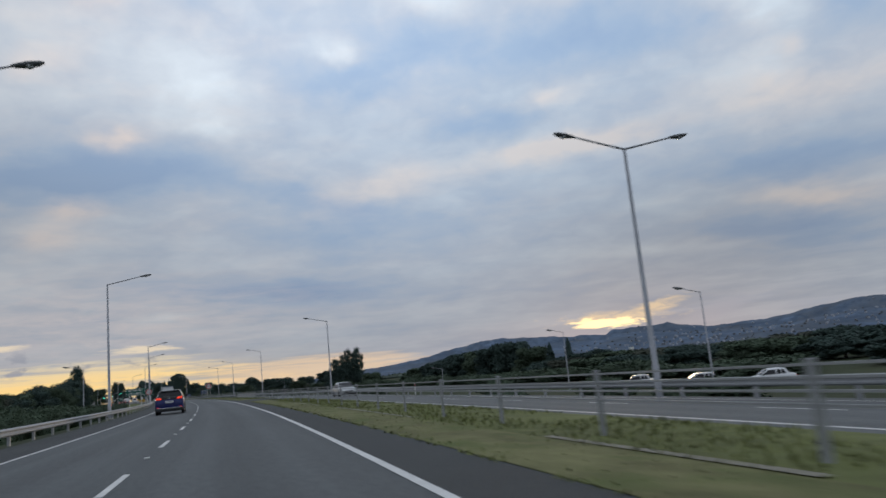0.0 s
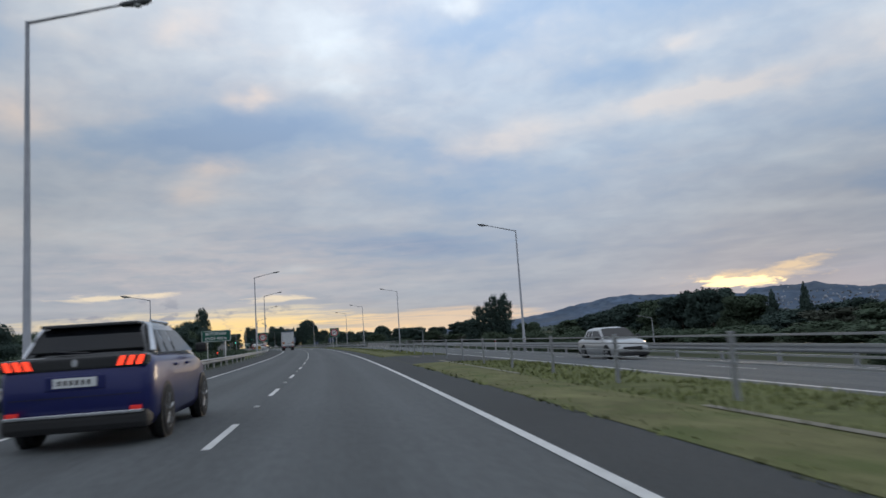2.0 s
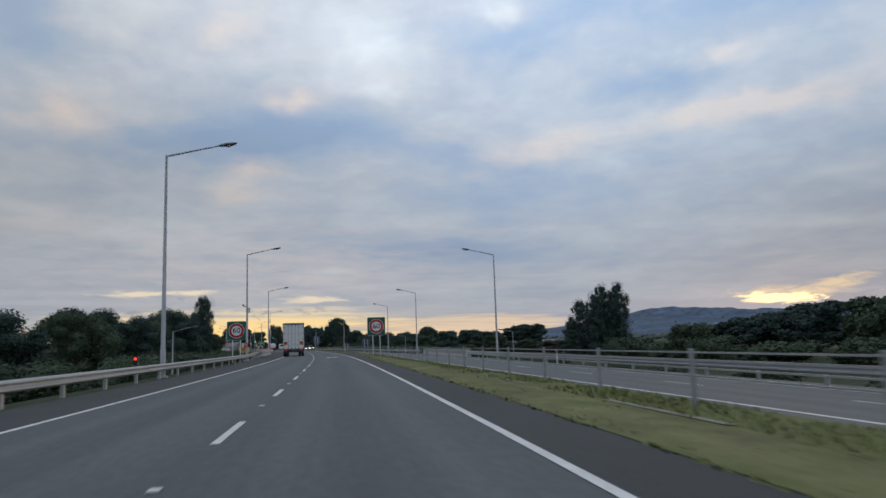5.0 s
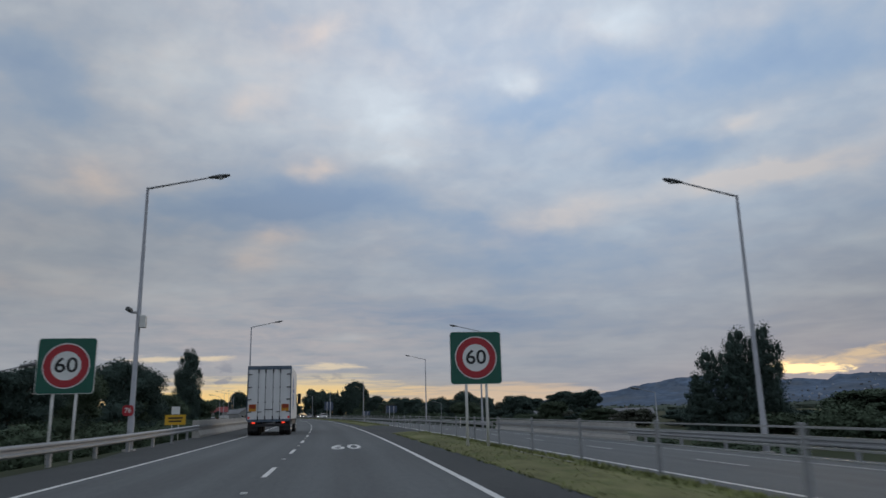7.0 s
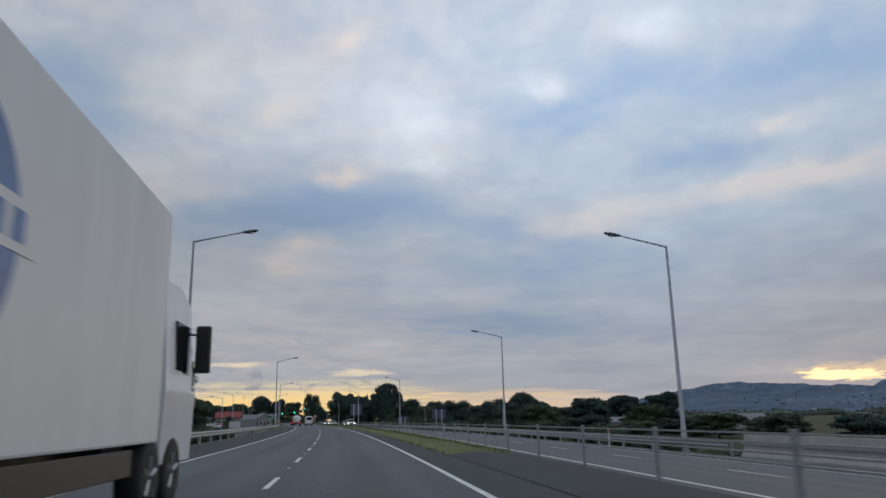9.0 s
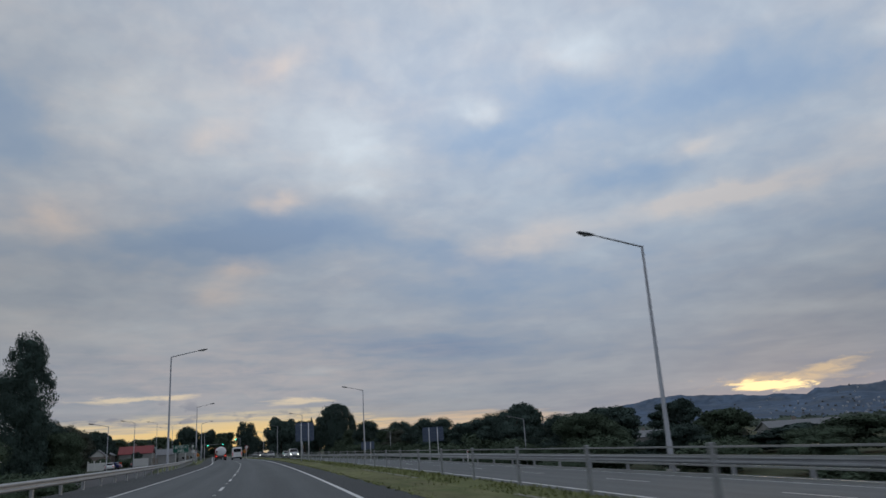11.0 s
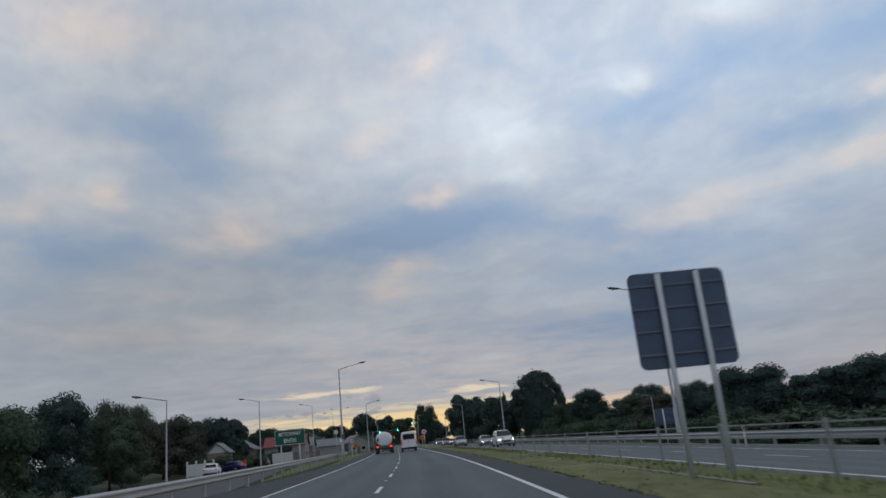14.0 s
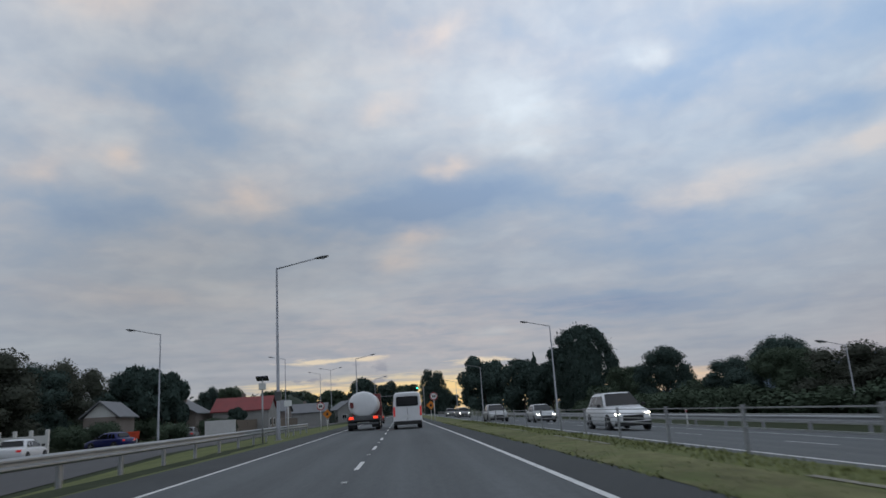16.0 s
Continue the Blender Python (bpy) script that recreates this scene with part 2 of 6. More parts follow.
# ---- materials ----
def material(name, color, rough=0.7, metal=0.0, vary=0.25, grain=6.0, stain=0.5, bump=0.0, bump_scale=60.0, spec=0.5, coat=0.0, island=0.0, per_object=0.0, stretch=(1, 1, 1)):
    """A surface with colour variation at two scales and a fine relief, in real metres."""
    m = bpy.data.materials.new(name)
    m.use_nodes = True
    q = Graph(m.node_tree)
    b = m.node_tree.nodes["Principled BSDF"]
    pos = q.mapping(q.node("ShaderNodeTexCoord").outputs["Object"], scale=stretch)
    fine, broad = q.noise(pos, grain, 5.0, 0.6), q.noise(pos, stain, 3.0, 0.55)
    f = q.math("ADD", q.math("MULTIPLY", fine, 0.5), q.math("MULTIPLY", broad, 0.5))
    if island:
        r = q.node("ShaderNodeNewGeometry").outputs["Random Per Island"]
        f = q.math("ADD", f, q.math("MULTIPLY", q.math("SUBTRACT", r, 0.5), island))
    if per_object:
        r = q.node("ShaderNodeObjectInfo").outputs["Random"]
        f = q.math("ADD", f, q.math("MULTIPLY", q.math("SUBTRACT", r, 0.5), per_object))
    dark, light = [max(0.0, c * (1 - vary)) for c in color], [min(1.0, c * (1 + vary)) for c in color]
    q.set(b, "Base Color", q.ramp(f, [(0.3, dark), (0.7, light)]))
    q.set(b, "Roughness", q.math("ADD", rough - 0.06, q.math("MULTIPLY", broad, 0.12), clamp=True))
    b.inputs["Metallic"].default_value = metal
    b.inputs["Specular IOR Level"].default_value = spec
    b.inputs["Coat Weight"].default_value = coat
    if bump:
        n = q.node("ShaderNodeBump", {"Strength": bump, "Distance": 0.02, "Height": q.noise(pos, bump_scale, 4.0, 0.6)})
        m.node_tree.links.new(n.outputs[0], b.inputs["Normal"])
    return m


def glowing(name, color, strength, base=None):
    m = bpy.data.materials.new(name)
    m.use_nodes = True
    b = m.node_tree.nodes["Principled BSDF"]
    b.inputs["Base Color"].default_value = (*(base or color), 1)
    b.inputs["Emission Color"].default_value = (*color, 1)
    b.inputs["Emission Strength"].default_value = strength
    return m


def worn(m, lanes, amount):
    """Wheel tracks polished into the seal: paler on the tracks, an oily band between them, broken by long streaks."""
    q = Graph(m.node_tree)
    b = m.node_tree.nodes["Principled BSDF"]
    base = b.inputs["Base Color"].links[0].from_socket
    at = q.tree.nodes.new("ShaderNodeAttribute")
    at.attribute_name = "across"
    pos = q.node("ShaderNodeTexCoord").outputs["Object"]
    sway = q.math("MULTIPLY", q.math("SUBTRACT", q.noise(pos, 0.06, 2.0), 0.5), 0.5)
    u = q.math("ADD", at.outputs["Fac"], sway)
    total = 0.0
    for lane in lanes:
        for d, w, k in ((-0.78, 0.30, 1.0), (0.78, 0.30, 1.0), (0.0, 0.38, -0.7), (1.72, 0.2, -0.5)):
            e = q.math("DIVIDE", q.math("SUBTRACT", u, lane + d), w)
            total = q.math("ADD", total, q.math("MULTIPLY", q.math("EXPONENT", q.math("MULTIPLY", q.math("MULTIPLY", e, e), -1.0)), k))
    streak = q.noise(q.node("ShaderNodeCombineXYZ", [q.math("MULTIPLY", u, 3.2), q.math("MULTIPLY", q.node("ShaderNodeSeparateXYZ", [pos]).outputs[1], 0.035), 0.0]).outputs[0], 1.0, 4.0, 0.65)
    f = q.math("ADD", 1.0, q.math("ADD", q.math("MULTIPLY", total, amount), q.math("MULTIPLY", q.math("SUBTRACT", streak, 0.5), amount * 3.0)))
    q.set(b, "Base Color", q.node("ShaderNodeVectorMath", {0: base, 3: f}, operation="SCALE").outputs[0])
    return m


ASPHALT = worn(material("asphalt", (0.090, 0.099, 0.102), 0.86, vary=0.26, grain=9.0, stain=0.16, bump=0.35, bump_scale=140.0, spec=0.4, stretch=(1, 0.35, 1)), (0.25, -3.2), 0.13)
ASPHALT_OLD = worn(material("weathered_asphalt", (0.096, 0.106, 0.110), 0.88, vary=0.24, grain=7.0, stain=0.12, bump=0.35, bump_scale=120.0, spec=0.4, stretch=(1, 0.35, 1)), (9.0, 12.6), 0.10)
SHOULDER = material("shoulder_chip_seal", (0.056, 0.061, 0.063), 0.92, vary=0.28, grain=12.0, stain=0.25, bump=0.5, bump_scale=90.0, spec=0.3)
LINE = material("road_paint", (0.62, 0.62, 0.60), 0.7, vary=0.25, grain=18.0, stain=2.0, bump=0.2)
TURF = material("turf", (0.122, 0.138, 0.054), 0.95, vary=0.34, grain=2.2, stain=0.35, bump=0.5, bump_scale=30.0, spec=0.15)
BLADE = material("grass_blade", (0.165, 0.182, 0.072), 0.85, vary=0.4, grain=3.0, stain=0.3, island=0.35, spec=0.2)
STRAW = material("dry_grass", (0.146, 0.146, 0.068), 0.95, vary=0.5, grain=2.4, stain=0.45, bump=0.5, bump_scale=30.0, spec=0.15, stretch=(1, 0.4, 1))
q = Graph(STRAW.node_tree)
b = STRAW.node_tree.nodes["Principled BSDF"]
patchy = q.noise(q.mapping(q.node("ShaderNodeTexCoord").outputs["Object"], scale=(1, 0.45, 1)), 1.1, 4.0, 0.6)
q.set(b, "Base Color", q.mix(q.ramp(patchy, [(0.47, 0.0), (0.66, 0.7)]), b.inputs["Base Color"].links[0].from_socket, (0.085, 0.115, 0.036)))
KERB = material("weathered_kerb_concrete", (0.20, 0.19, 0.15), 0.92, vary=0.3, grain=5.0, stain=0.8)
FIELD = material("rough_ground", (0.045, 0.055, 0.030), 0.97, vary=0.4, grain=0.7, stain=0.03, bump=0.6, bump_scale=6.0, spec=0.1)
STEEL = material("galvanised_steel", (0.33, 0.34, 0.35), 0.55, 0.6, vary=0.15, grain=5.0, stain=0.6)
POST_STEEL = material("weathered_post_steel", (0.30, 0.31, 0.32), 0.7, 0.4, vary=0.2, grain=6.0, stain=0.8)
POLE = material("lamp_pole_steel", (0.30, 0.31, 0.33), 0.55, 0.55, vary=0.14, grain=4.0, stain=0.5)
LAMP_HEAD = material("lamp_head_grey", (0.10, 0.105, 0.11), 0.5, 0.2)
LENS = material("lamp_lens", (0.45, 0.46, 0.46), 0.2, vary=0.1)
CONCRETE = material("concrete", (0.33, 0.32, 0.30), 0.9, vary=0.2, grain=3.0, stain=0.4, bump=0.3, bump_scale=25.0)
POST_WHITE = material("white_sign_post", (0.62, 0.62, 0.60), 0.55, vary=0.1)
SIGN_GREEN = material("sign_green", (0.006, 0.090, 0.062), 0.45, vary=0.12, stain=1.5)
SIGN_WHITE = material("sign_white", (0.70, 0.71, 0.70), 0.45, vary=0.08, stain=2.0)
SIGN_RED = material("sign_red", (0.36, 0.02, 0.03), 0.45, vary=0.1)
SIGN_BLACK = material("sign_black", (0.012, 0.012, 0.013), 0.5)
SIGN_BACK = material("sign_back_aluminium", (0.075, 0.10, 0.155), 0.5, 0.35, vary=0.15, stain=1.2)
ORANGE = material("roadworks_orange", (0.62, 0.20, 0.02), 0.5, vary=0.12)
YELLOW = material("roadworks_yellow", (0.62, 0.36, 0.02), 0.55, vary=0.12)
LEAF = material("leaves_dark", (0.056, 0.083, 0.072), 0.85, vary=0.18, grain=1.2, stain=0.15, island=0.16, per_object=0.25, spec=0.08)
LEAF_LIGHT = material("leaves_olive", (0.076, 0.104, 0.070), 0.85, vary=0.18, grain=1.2, stain=0.15, island=0.16, per_object=0.25, spec=0.08)
LEAF_DULL = material("leaves_brown", (0.078, 0.086, 0.067), 0.85, vary=0.2, grain=1.2, stain=0.15, island=0.16, per_object=0.2, spec=0.08)
BARK = material("bark", (0.07, 0.055, 0.042), 0.95, vary=0.35, grain=14.0, stain=1.0, bump=0.6, bump_scale=20.0, stretch=(1, 1, 0.3))
# Distance haze is put into the hills' base colours as a blue tint.
HILL = material("hill_tussock_haze_tint", (0.098, 0.134, 0.190), 0.98, vary=0.5, grain=0.018, stain=0.004, spec=0.05)
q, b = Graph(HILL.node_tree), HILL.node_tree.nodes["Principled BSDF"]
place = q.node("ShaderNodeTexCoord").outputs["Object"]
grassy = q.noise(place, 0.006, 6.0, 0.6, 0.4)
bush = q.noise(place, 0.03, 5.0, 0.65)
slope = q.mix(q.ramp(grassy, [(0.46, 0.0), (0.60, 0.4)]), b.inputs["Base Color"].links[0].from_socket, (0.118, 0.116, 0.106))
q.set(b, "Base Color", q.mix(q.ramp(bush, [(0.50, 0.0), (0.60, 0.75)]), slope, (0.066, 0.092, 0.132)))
FAR_TREES = material("far_woods", (0.080, 0.098, 0.080), 0.95, vary=0.3, grain=0.15, stain=0.01, island=0.4, spec=0.1)
WHITE_PAINT = material("white_vehicle_paint", (0.72, 0.73, 0.74), 0.32, vary=0.06, grain=3.0, stain=0.7, coat=0.3)
PANEL = material("white_freight_panel", (0.66, 0.67, 0.67), 0.5, vary=0.1, grain=2.0, stain=0.5, stretch=(1, 1, 0.3))
BLUE_PAINT = material("metallic_blue_paint", (0.012, 0.017, 0.105), 0.34, 0.15, vary=0.12, spec=0.35, coat=0.35)
SILVER_PAINT = material("silver_paint", (0.42, 0.43, 0.44), 0.3, 0.5, vary=0.08, coat=0.6)
GREY_PAINT = material("grey_paint", (0.12, 0.125, 0.13), 0.32, 0.4, vary=0.1, coat=0.6)
RED_PAINT = material("dark_red_paint", (0.16, 0.02, 0.02), 0.4, vary=0.1, coat=0.4)
BLACK = material("black_plastic", (0.014, 0.014, 0.015), 0.55, vary=0.2)
CHROME = material("bright_trim", (0.65, 0.66, 0.68), 0.2, 0.9, vary=0.06)
RUBBER = material("tyre_rubber", (0.017, 0.017, 0.018), 0.85, vary=0.25, grain=20.0)
RIM = material("alloy_rim", (0.32, 0.33, 0.34), 0.35, 0.8, vary=0.1)
GLASS = material("tinted_glass", (0.008, 0.009, 0.011), 0.07, vary=0.1, spec=0.38)
TAIL = glowing("tail_lamp_red", (1.0, 0.06, 0.022), 1.25, (0.25, 0.012, 0.008))
# Faint red emission, for tail lamps and also for unlit reflectors.
RED_GLOW_DIM = glowing("tail_lamp_and_reflector_glow", (0.55, 0.02, 0.015), 0.25)
HEADLIGHT = glowing("headlamp", (1.0, 0.95, 0.82), 9.0)
SIGNAL_GREEN = glowing("signal_green", (0.05, 1.0, 0.62), 6.0)
BRICK = material("house_wall", (0.20, 0.17, 0.15), 0.9, vary=0.2)
ROOF_RED = material("red_roof", (0.20, 0.035, 0.035), 0.7, vary=0.18, stain=0.8)
ROOF_GREY = material("grey_roof", (0.16, 0.165, 0.175), 0.75, vary=0.18, stain=0.8)
WALL_PALE = material("pale_wall", (0.55, 0.55, 0.53), 0.85, vary=0.12)
WALL_DULL = material("weathered_house_wall", (0.26, 0.26, 0.25), 0.9, vary=0.2)
TIMBER = material("fence_timber", (0.16, 0.13, 0.10), 0.92, vary=0.3, grain=8.0, stretch=(1, 1, 0.2))
ROAD_SIDE = material("side_road_asphalt", (0.07, 0.07, 0.072), 0.9, vary=0.2)
BLUE_LOGO = material("blue_logo", (0.11, 0.19, 0.40), 0.5, vary=0.2, stain=2.0)
SOLAR = material("solar_cells", (0.015, 0.02, 0.05), 0.2, vary=0.2)


# ---- building blocks ----
def mesh_of(bm, name, mat, smooth=False):
    me = bpy.data.meshes.new(name)
    bm.to_mesh(me)
    bm.free()
    me.materials.append(mat)
    if smooth:
        me.polygons.foreach_set("use_smooth", [True] * len(me.polygons))
    return me


def part(name, bm, mat, parent, label="", smooth=False):
    """Links a bmesh as one mesh object under a thing or a part."""
    ob = new(name, mesh_of(bm, name, mat, smooth))
    ob.parent = parent
    return tagged(ob, label)


def solid(name, verts, faces, mat, smooth=False):
    me = bpy.data.meshes.new(name)
    me.from_pydata(verts, [], faces)
    me.materials.append(mat)
    if smooth:
        me.polygons.foreach_set("use_smooth", [True] * len(me.polygons))
    me.update()
    return me


def thing(name, m, label, category, group="", kind=""):
    ob = new(name)
    ob.matrix_basis = m
    ob.empty_display_size = 0.3
    return tagged(ob, label, category, group, kind)


def box(bm, x0, x1, y0, y1, z0, z1, bevel=0.0):
    made = bmesh.ops.create_cube(bm, size=1.0, matrix=Matrix.Translation(((x0 + x1) / 2, (y0 + y1) / 2, (z0 + z1) / 2)) @ Matrix.Diagonal((x1 - x0, y1 - y0, z1 - z0, 1)))
    if bevel:
        edges = {e for v in made["verts"] for e in v.link_edges}
        bmesh.ops.bevel(bm, geom=list(edges), offset=bevel, segments=2, affect="EDGES", profile=0.6)
    return bm


def boxed(*args, bevel=0.0):
    return box(bmesh.new(), *args, bevel=bevel)


def tube(bm, a, b, r0, r1=None, n=8):
    """A straight tapered bar from a to b."""
    a, b = Vector(a), Vector(b)
    r1 = r0 if r1 is None else r1
    turn = (b - a).to_track_quat("Z", "Y").to_matrix()
    rings = []
    for p, r in ((a, r0), (b, r1)):
        rings.append([bm.verts.new(p + turn @ Vector((r * math.cos(k * math.tau / n), r * math.sin(k * math.tau / n), 0))) for k in range(n)])
    for k in range(n):
        bm.faces.new((rings[0][k], rings[0][(k + 1) % n], rings[1][(k + 1) % n], rings[1][k]))
    bm.faces.new(rings[0][::-1])
    bm.faces.new(rings[1])
    return bm


def loft(bm, rings, caps=True):
    """Skins a row of equal rings of points."""
    made = [[bm.verts.new(p) for p in ring] for ring in rings]
    n = len(made[0])
    for r0, r1 in zip(made, made[1:]):
        for k in range(n):
            bm.faces.new((r0[k], r0[(k + 1) % n], r1[(k + 1) % n], r1[k]))
    if caps:
        bm.faces.new(made[0][::-1])
        bm.faces.new(made[-1])
    bmesh.ops.recalc_face_normals(bm, faces=bm.faces)
    return bm


def lathe(bm, profile, axis, centre, n=20):
    """Turns (along, radius) points round an axis: 0 is x, 1 is y, 2 is z."""
    rings = []
    for along, r in profile:
        ring = []
        for k in range(n):
            c, s = r * math.cos(k * math.tau / n), r * math.sin(k * math.tau / n)
            p = [(along, c, s), (c, along, s), (c, s, along)][axis]
            ring.append(Vector(p) + Vector(centre))
        rings.append(ring)
    return loft(bm, rings)


def plate(bm, w, h, r, y, x=0.0, z=0.0, thick=0.02, n=5):
    """An upright panel with rounded corners in the x-z plane, its face towards -y."""
    ring = []
    for cx, cz, a0 in ((w / 2 - r, h / 2 - r, 0), (-w / 2 + r, h / 2 - r, 90), (-w / 2 + r, -h / 2 + r, 180), (w / 2 - r, -h / 2 + r, 270)):
        for k in range(n + 1):
            a = radians(a0 + 90 * k / n)
            ring.append((x + cx + r * math.cos(a), z + cz + r * math.sin(a)))
    return loft(bm, [[Vector((px, y, pz)) for px, pz in ring], [Vector((px, y + thick, pz)) for px, pz in ring]])


def disc(bm, r, y, x=0.0, z=0.0, thick=0.01, inner=0.0, n=40, squash=1.0):
    """An upright disc or ring facing -y."""
    pts = [(math.cos(k * math.tau / n), math.sin(k * math.tau / n)) for k in range(n)]
    if not inner:
        return loft(bm, [[Vector((x + r * squash * c, y, z + r * s)) for c, s in pts], [Vector((x + r * squash * c, y + thick, z + r * s)) for c, s in pts]])
    rings = []
    for rr, yy in ((r, y + thick), (r, y), (inner, y), (inner, y + thick)):
        rings.append([Vector((x + rr * squash * c, yy, z + rr * s)) for c, s in pts])
    return loft(bm, rings, caps=False)


def lettering(text, size, mat, parent, m, name="lettering", label="", width=None):
    """Words as a thin mesh in the built-in font, lying at the pose m under parent."""
    curve = bpy.data.curves.new("words", "FONT")
    curve.body, curve.size, curve.align_x, curve.align_y, curve.extrude = text, size, "CENTER", "CENTER", 0.003
    curve.offset = size * 0.012
    ob = bpy.data.objects.new("words", curve)
    me = bpy.data.meshes.new_from_object(ob)
    bpy.data.objects.remove(ob)
    if width:
        xs = [v.co.x for v in me.vertices]
        k = width / (max(xs) - min(xs))
        for v in me.vertices:
            v.co.x *= k
    me.materials.clear()
    me.materials.append(mat)
    ob = new(name, me)
    ob.parent, ob.matrix_basis = parent, m
    return tagged(ob, label)


UPRIGHT = pose(0, 0, 0, 90, 0, 0)


def cross_fall(u):
    """Height of the paved surface: the far carriageway leans outwards."""
    return 0.0 if u <= 5 else -0.064 * (u - 5)


def sweep(name, mat, s0, s1, profile, step=6.0, closed=False, smooth=False):
    """A strip along the road with a cross-section of (u, z) points; u may be a function of s."""
    n = max(1, round((s1 - s0) / step))
    verts, faces = [], []
    m = len(profile)
    for i in range(n + 1):
        s = s0 + (s1 - s0) * i / n
        for u, z in profile:
            uu = u(s) if callable(u) else u
            zz = z(s) if callable(z) else z
            verts.append(road(s, uu, zz))
    for i in range(n):
        for k in range(m if closed else m - 1):
            a, b = i * m + k, i * m + (k + 1) % m
            faces.append((a, b, b + m, a + m))
    if closed:
        faces.append(tuple(range(m))[::-1])
        faces.append(tuple(range(n * m, n * m + m)))
    me = solid(name, verts, faces, mat, smooth)
    # how far across the road each corner lies, for the wear of the surface
    me.attributes.new("across", "FLOAT", "POINT").data.foreach_set("value", [float(u(s0 + (s1 - s0) * i / n) if callable(u) else u) for i in range(n + 1) for u, z in profile])
    return new(name, me)


def adopt(ob, parent):
    """Makes ob a part of parent without moving it."""
    ob.parent = parent
    ob.matrix_parent_inverse = parent.matrix_basis.inverted()
    return ob


def left_low(s):
    return float(np.interp(s, [330, 400], [-2.2, -0.45]))


def right_low(s):
    return float(np.interp(s, [330, 410], [-3.0, -1.4]))


def ground_height(s, u):
    if u < -8.6:
        return float(np.interp(u, [-14, -8.6], [left_low(s), -0.12]))
    if u > 18.2:
        return float(np.interp(u, [18.2, 26], [-0.95, right_low(s)]))
    return cross_fall(u) - 0.12


def far_line(s):
    """Where the far carriageway's near edge line runs."""
    return float(np.interp(s, [0, 80, 160, 200, 280, 375], [8.6, 8.2, 5.95, 5.75, 7.2, 6.7]))


# ---- ground, carriageways, lines ----
stations = [-4000, -1000, -300] + list(range(-150, 901, 10)) + [1000, 1500, 2500, 4500]
across = [-4600, -600, -200, -60, -30, -20, -14, -11, -8.6, -5, 0, 5, 12, 18.2, 22, 26, 40, 80, 200, 600, 4600]
verts, faces = [], []
for s in stations:
    for u in across:
        p = road(s, max(-600, min(600, u)), 0.0)
        p.x += u - max(-600, min(600, u))
        rise = 0.0 if abs(u) < 25 else 0.35 * noise.noise((p.x * 0.03, p.y * 0.03, 3.0))
        p.z = ground_height(s, u) + rise
        verts.append(p)
for i in range(len(stations) - 1):
    for k in range(len(across) - 1):
        a = i * len(across) + k
        faces.append((a, a + 1, a + 1 + len(across), a + len(across)))
tagged(new("ground", solid("ground", verts, faces, FIELD, True)), kind="structure")

S0, S1 = -140, 900
tagged(sweep("road", ASPHALT, S0, S1, [(-5.05, 0.0), (-1.5, 0.0), (2.1, 0.0)]), "grey asphalt motorway lanes, worn and dry", kind="structure")
tagged(sweep("shoulder", SHOULDER, S0, S1, [(lambda s: float(np.interp(s, [325, 360], [-8.4, -6.9])), lambda s: float(np.interp(s, [180, 205], [-0.15, -0.02]))), (-5.05, 0.0)]), "dark chip-sealed hard shoulder", kind="structure")
tagged(sweep("shoulder", SHOULDER, S0, S1, [(2.1, 0.0), (3.25, -0.02)]), "dark chip-sealed shoulder beside the median grass", kind="structure")
tagged(sweep("road_far", ASPHALT_OLD, S0, S1, [(lambda s: far_line(s) - 0.55, lambda s: cross_fall(far_line(s) - 0.55)), (lambda s: far_line(s) + 3.6, lambda s: cross_fall(far_line(s) + 3.6)), (17.3, cross_fall(17.3))]), "paler grey asphalt lanes of the opposite carriageway", kind="structure")


def bank_top(k):
    return lambda s: -0.02 + (cross_fall(far_line(s) - 0.55) + 0.02) * k + 0.05 * math.sin(math.pi * k)


def bank_side(k):
    return lambda s: 3.25 + (far_line(s) - 0.55 - 3.25) * k


tagged(sweep("median_grass", TURF, S0, S1, [(bank_side(k), bank_top(k)) for k in (0, 0.25, 0.5, 0.75, 1.0)]), "patchy green and straw-coloured mown median grass", kind="structure")
for a, b in ((S0, 73.0), (87.5, 196.5), (221.0, 600.0)):
    tagged(sweep("dry_grass_strip", STRAW, a, b, [(3.25 + 1.45 * k, (lambda k: lambda s: bank_top(1.45 * k / (far_line(s) - 3.8))(s) + 0.008 + 0.02 * math.sin(math.pi * k))(k)) for k in (0, 0.3, 0.7, 1.0)]), "strip of dry straw-coloured grass beside the shoulder", kind="structure")
for a, b in ((73.0, 87.5), (196.5, 221.0)):
    tagged(sweep("median_crossing", SHOULDER, a, b, [(bank_side(k), (lambda f: lambda s: f(s) + 0.012)(bank_top(k))) for k in (0, 0.25, 0.5, 0.75, 1.0)], 3.0), "sealed crossing through the median grass", kind="structure")
tagged(sweep("bridge_joint", KERB, 196.9, 197.05, [(2.2, 0.004), (3.2, -0.008), (4.4, 0.03)], 0.15), "pale concrete joint across the shoulder at the bridge", kind="structure")
grown = random.Random(6)
at = S0
while at < 400:
    run = grown.uniform(3, 16)
    if at < 223 and at + run > 195:
        at = 223.0
    tagged(sweep("mowing_strip", KERB, at, at + run, [(4.70, lambda s: bank_top((4.70 - 3.25) / (far_line(s) - 3.8))(s) + 0.019), (4.86, lambda s: bank_top((4.86 - 3.25) / (far_line(s) - 3.8))(s) + 0.019)], 3.0), "pale concrete strip half grown over by grass", kind="structure")
    at += run + grown.uniform(4, 12)
tagged(sweep("edge_line", LINE, S0, S1, [(1.95, 0.006), (2.07, 0.006)]), "white painted edge line", kind="structure")
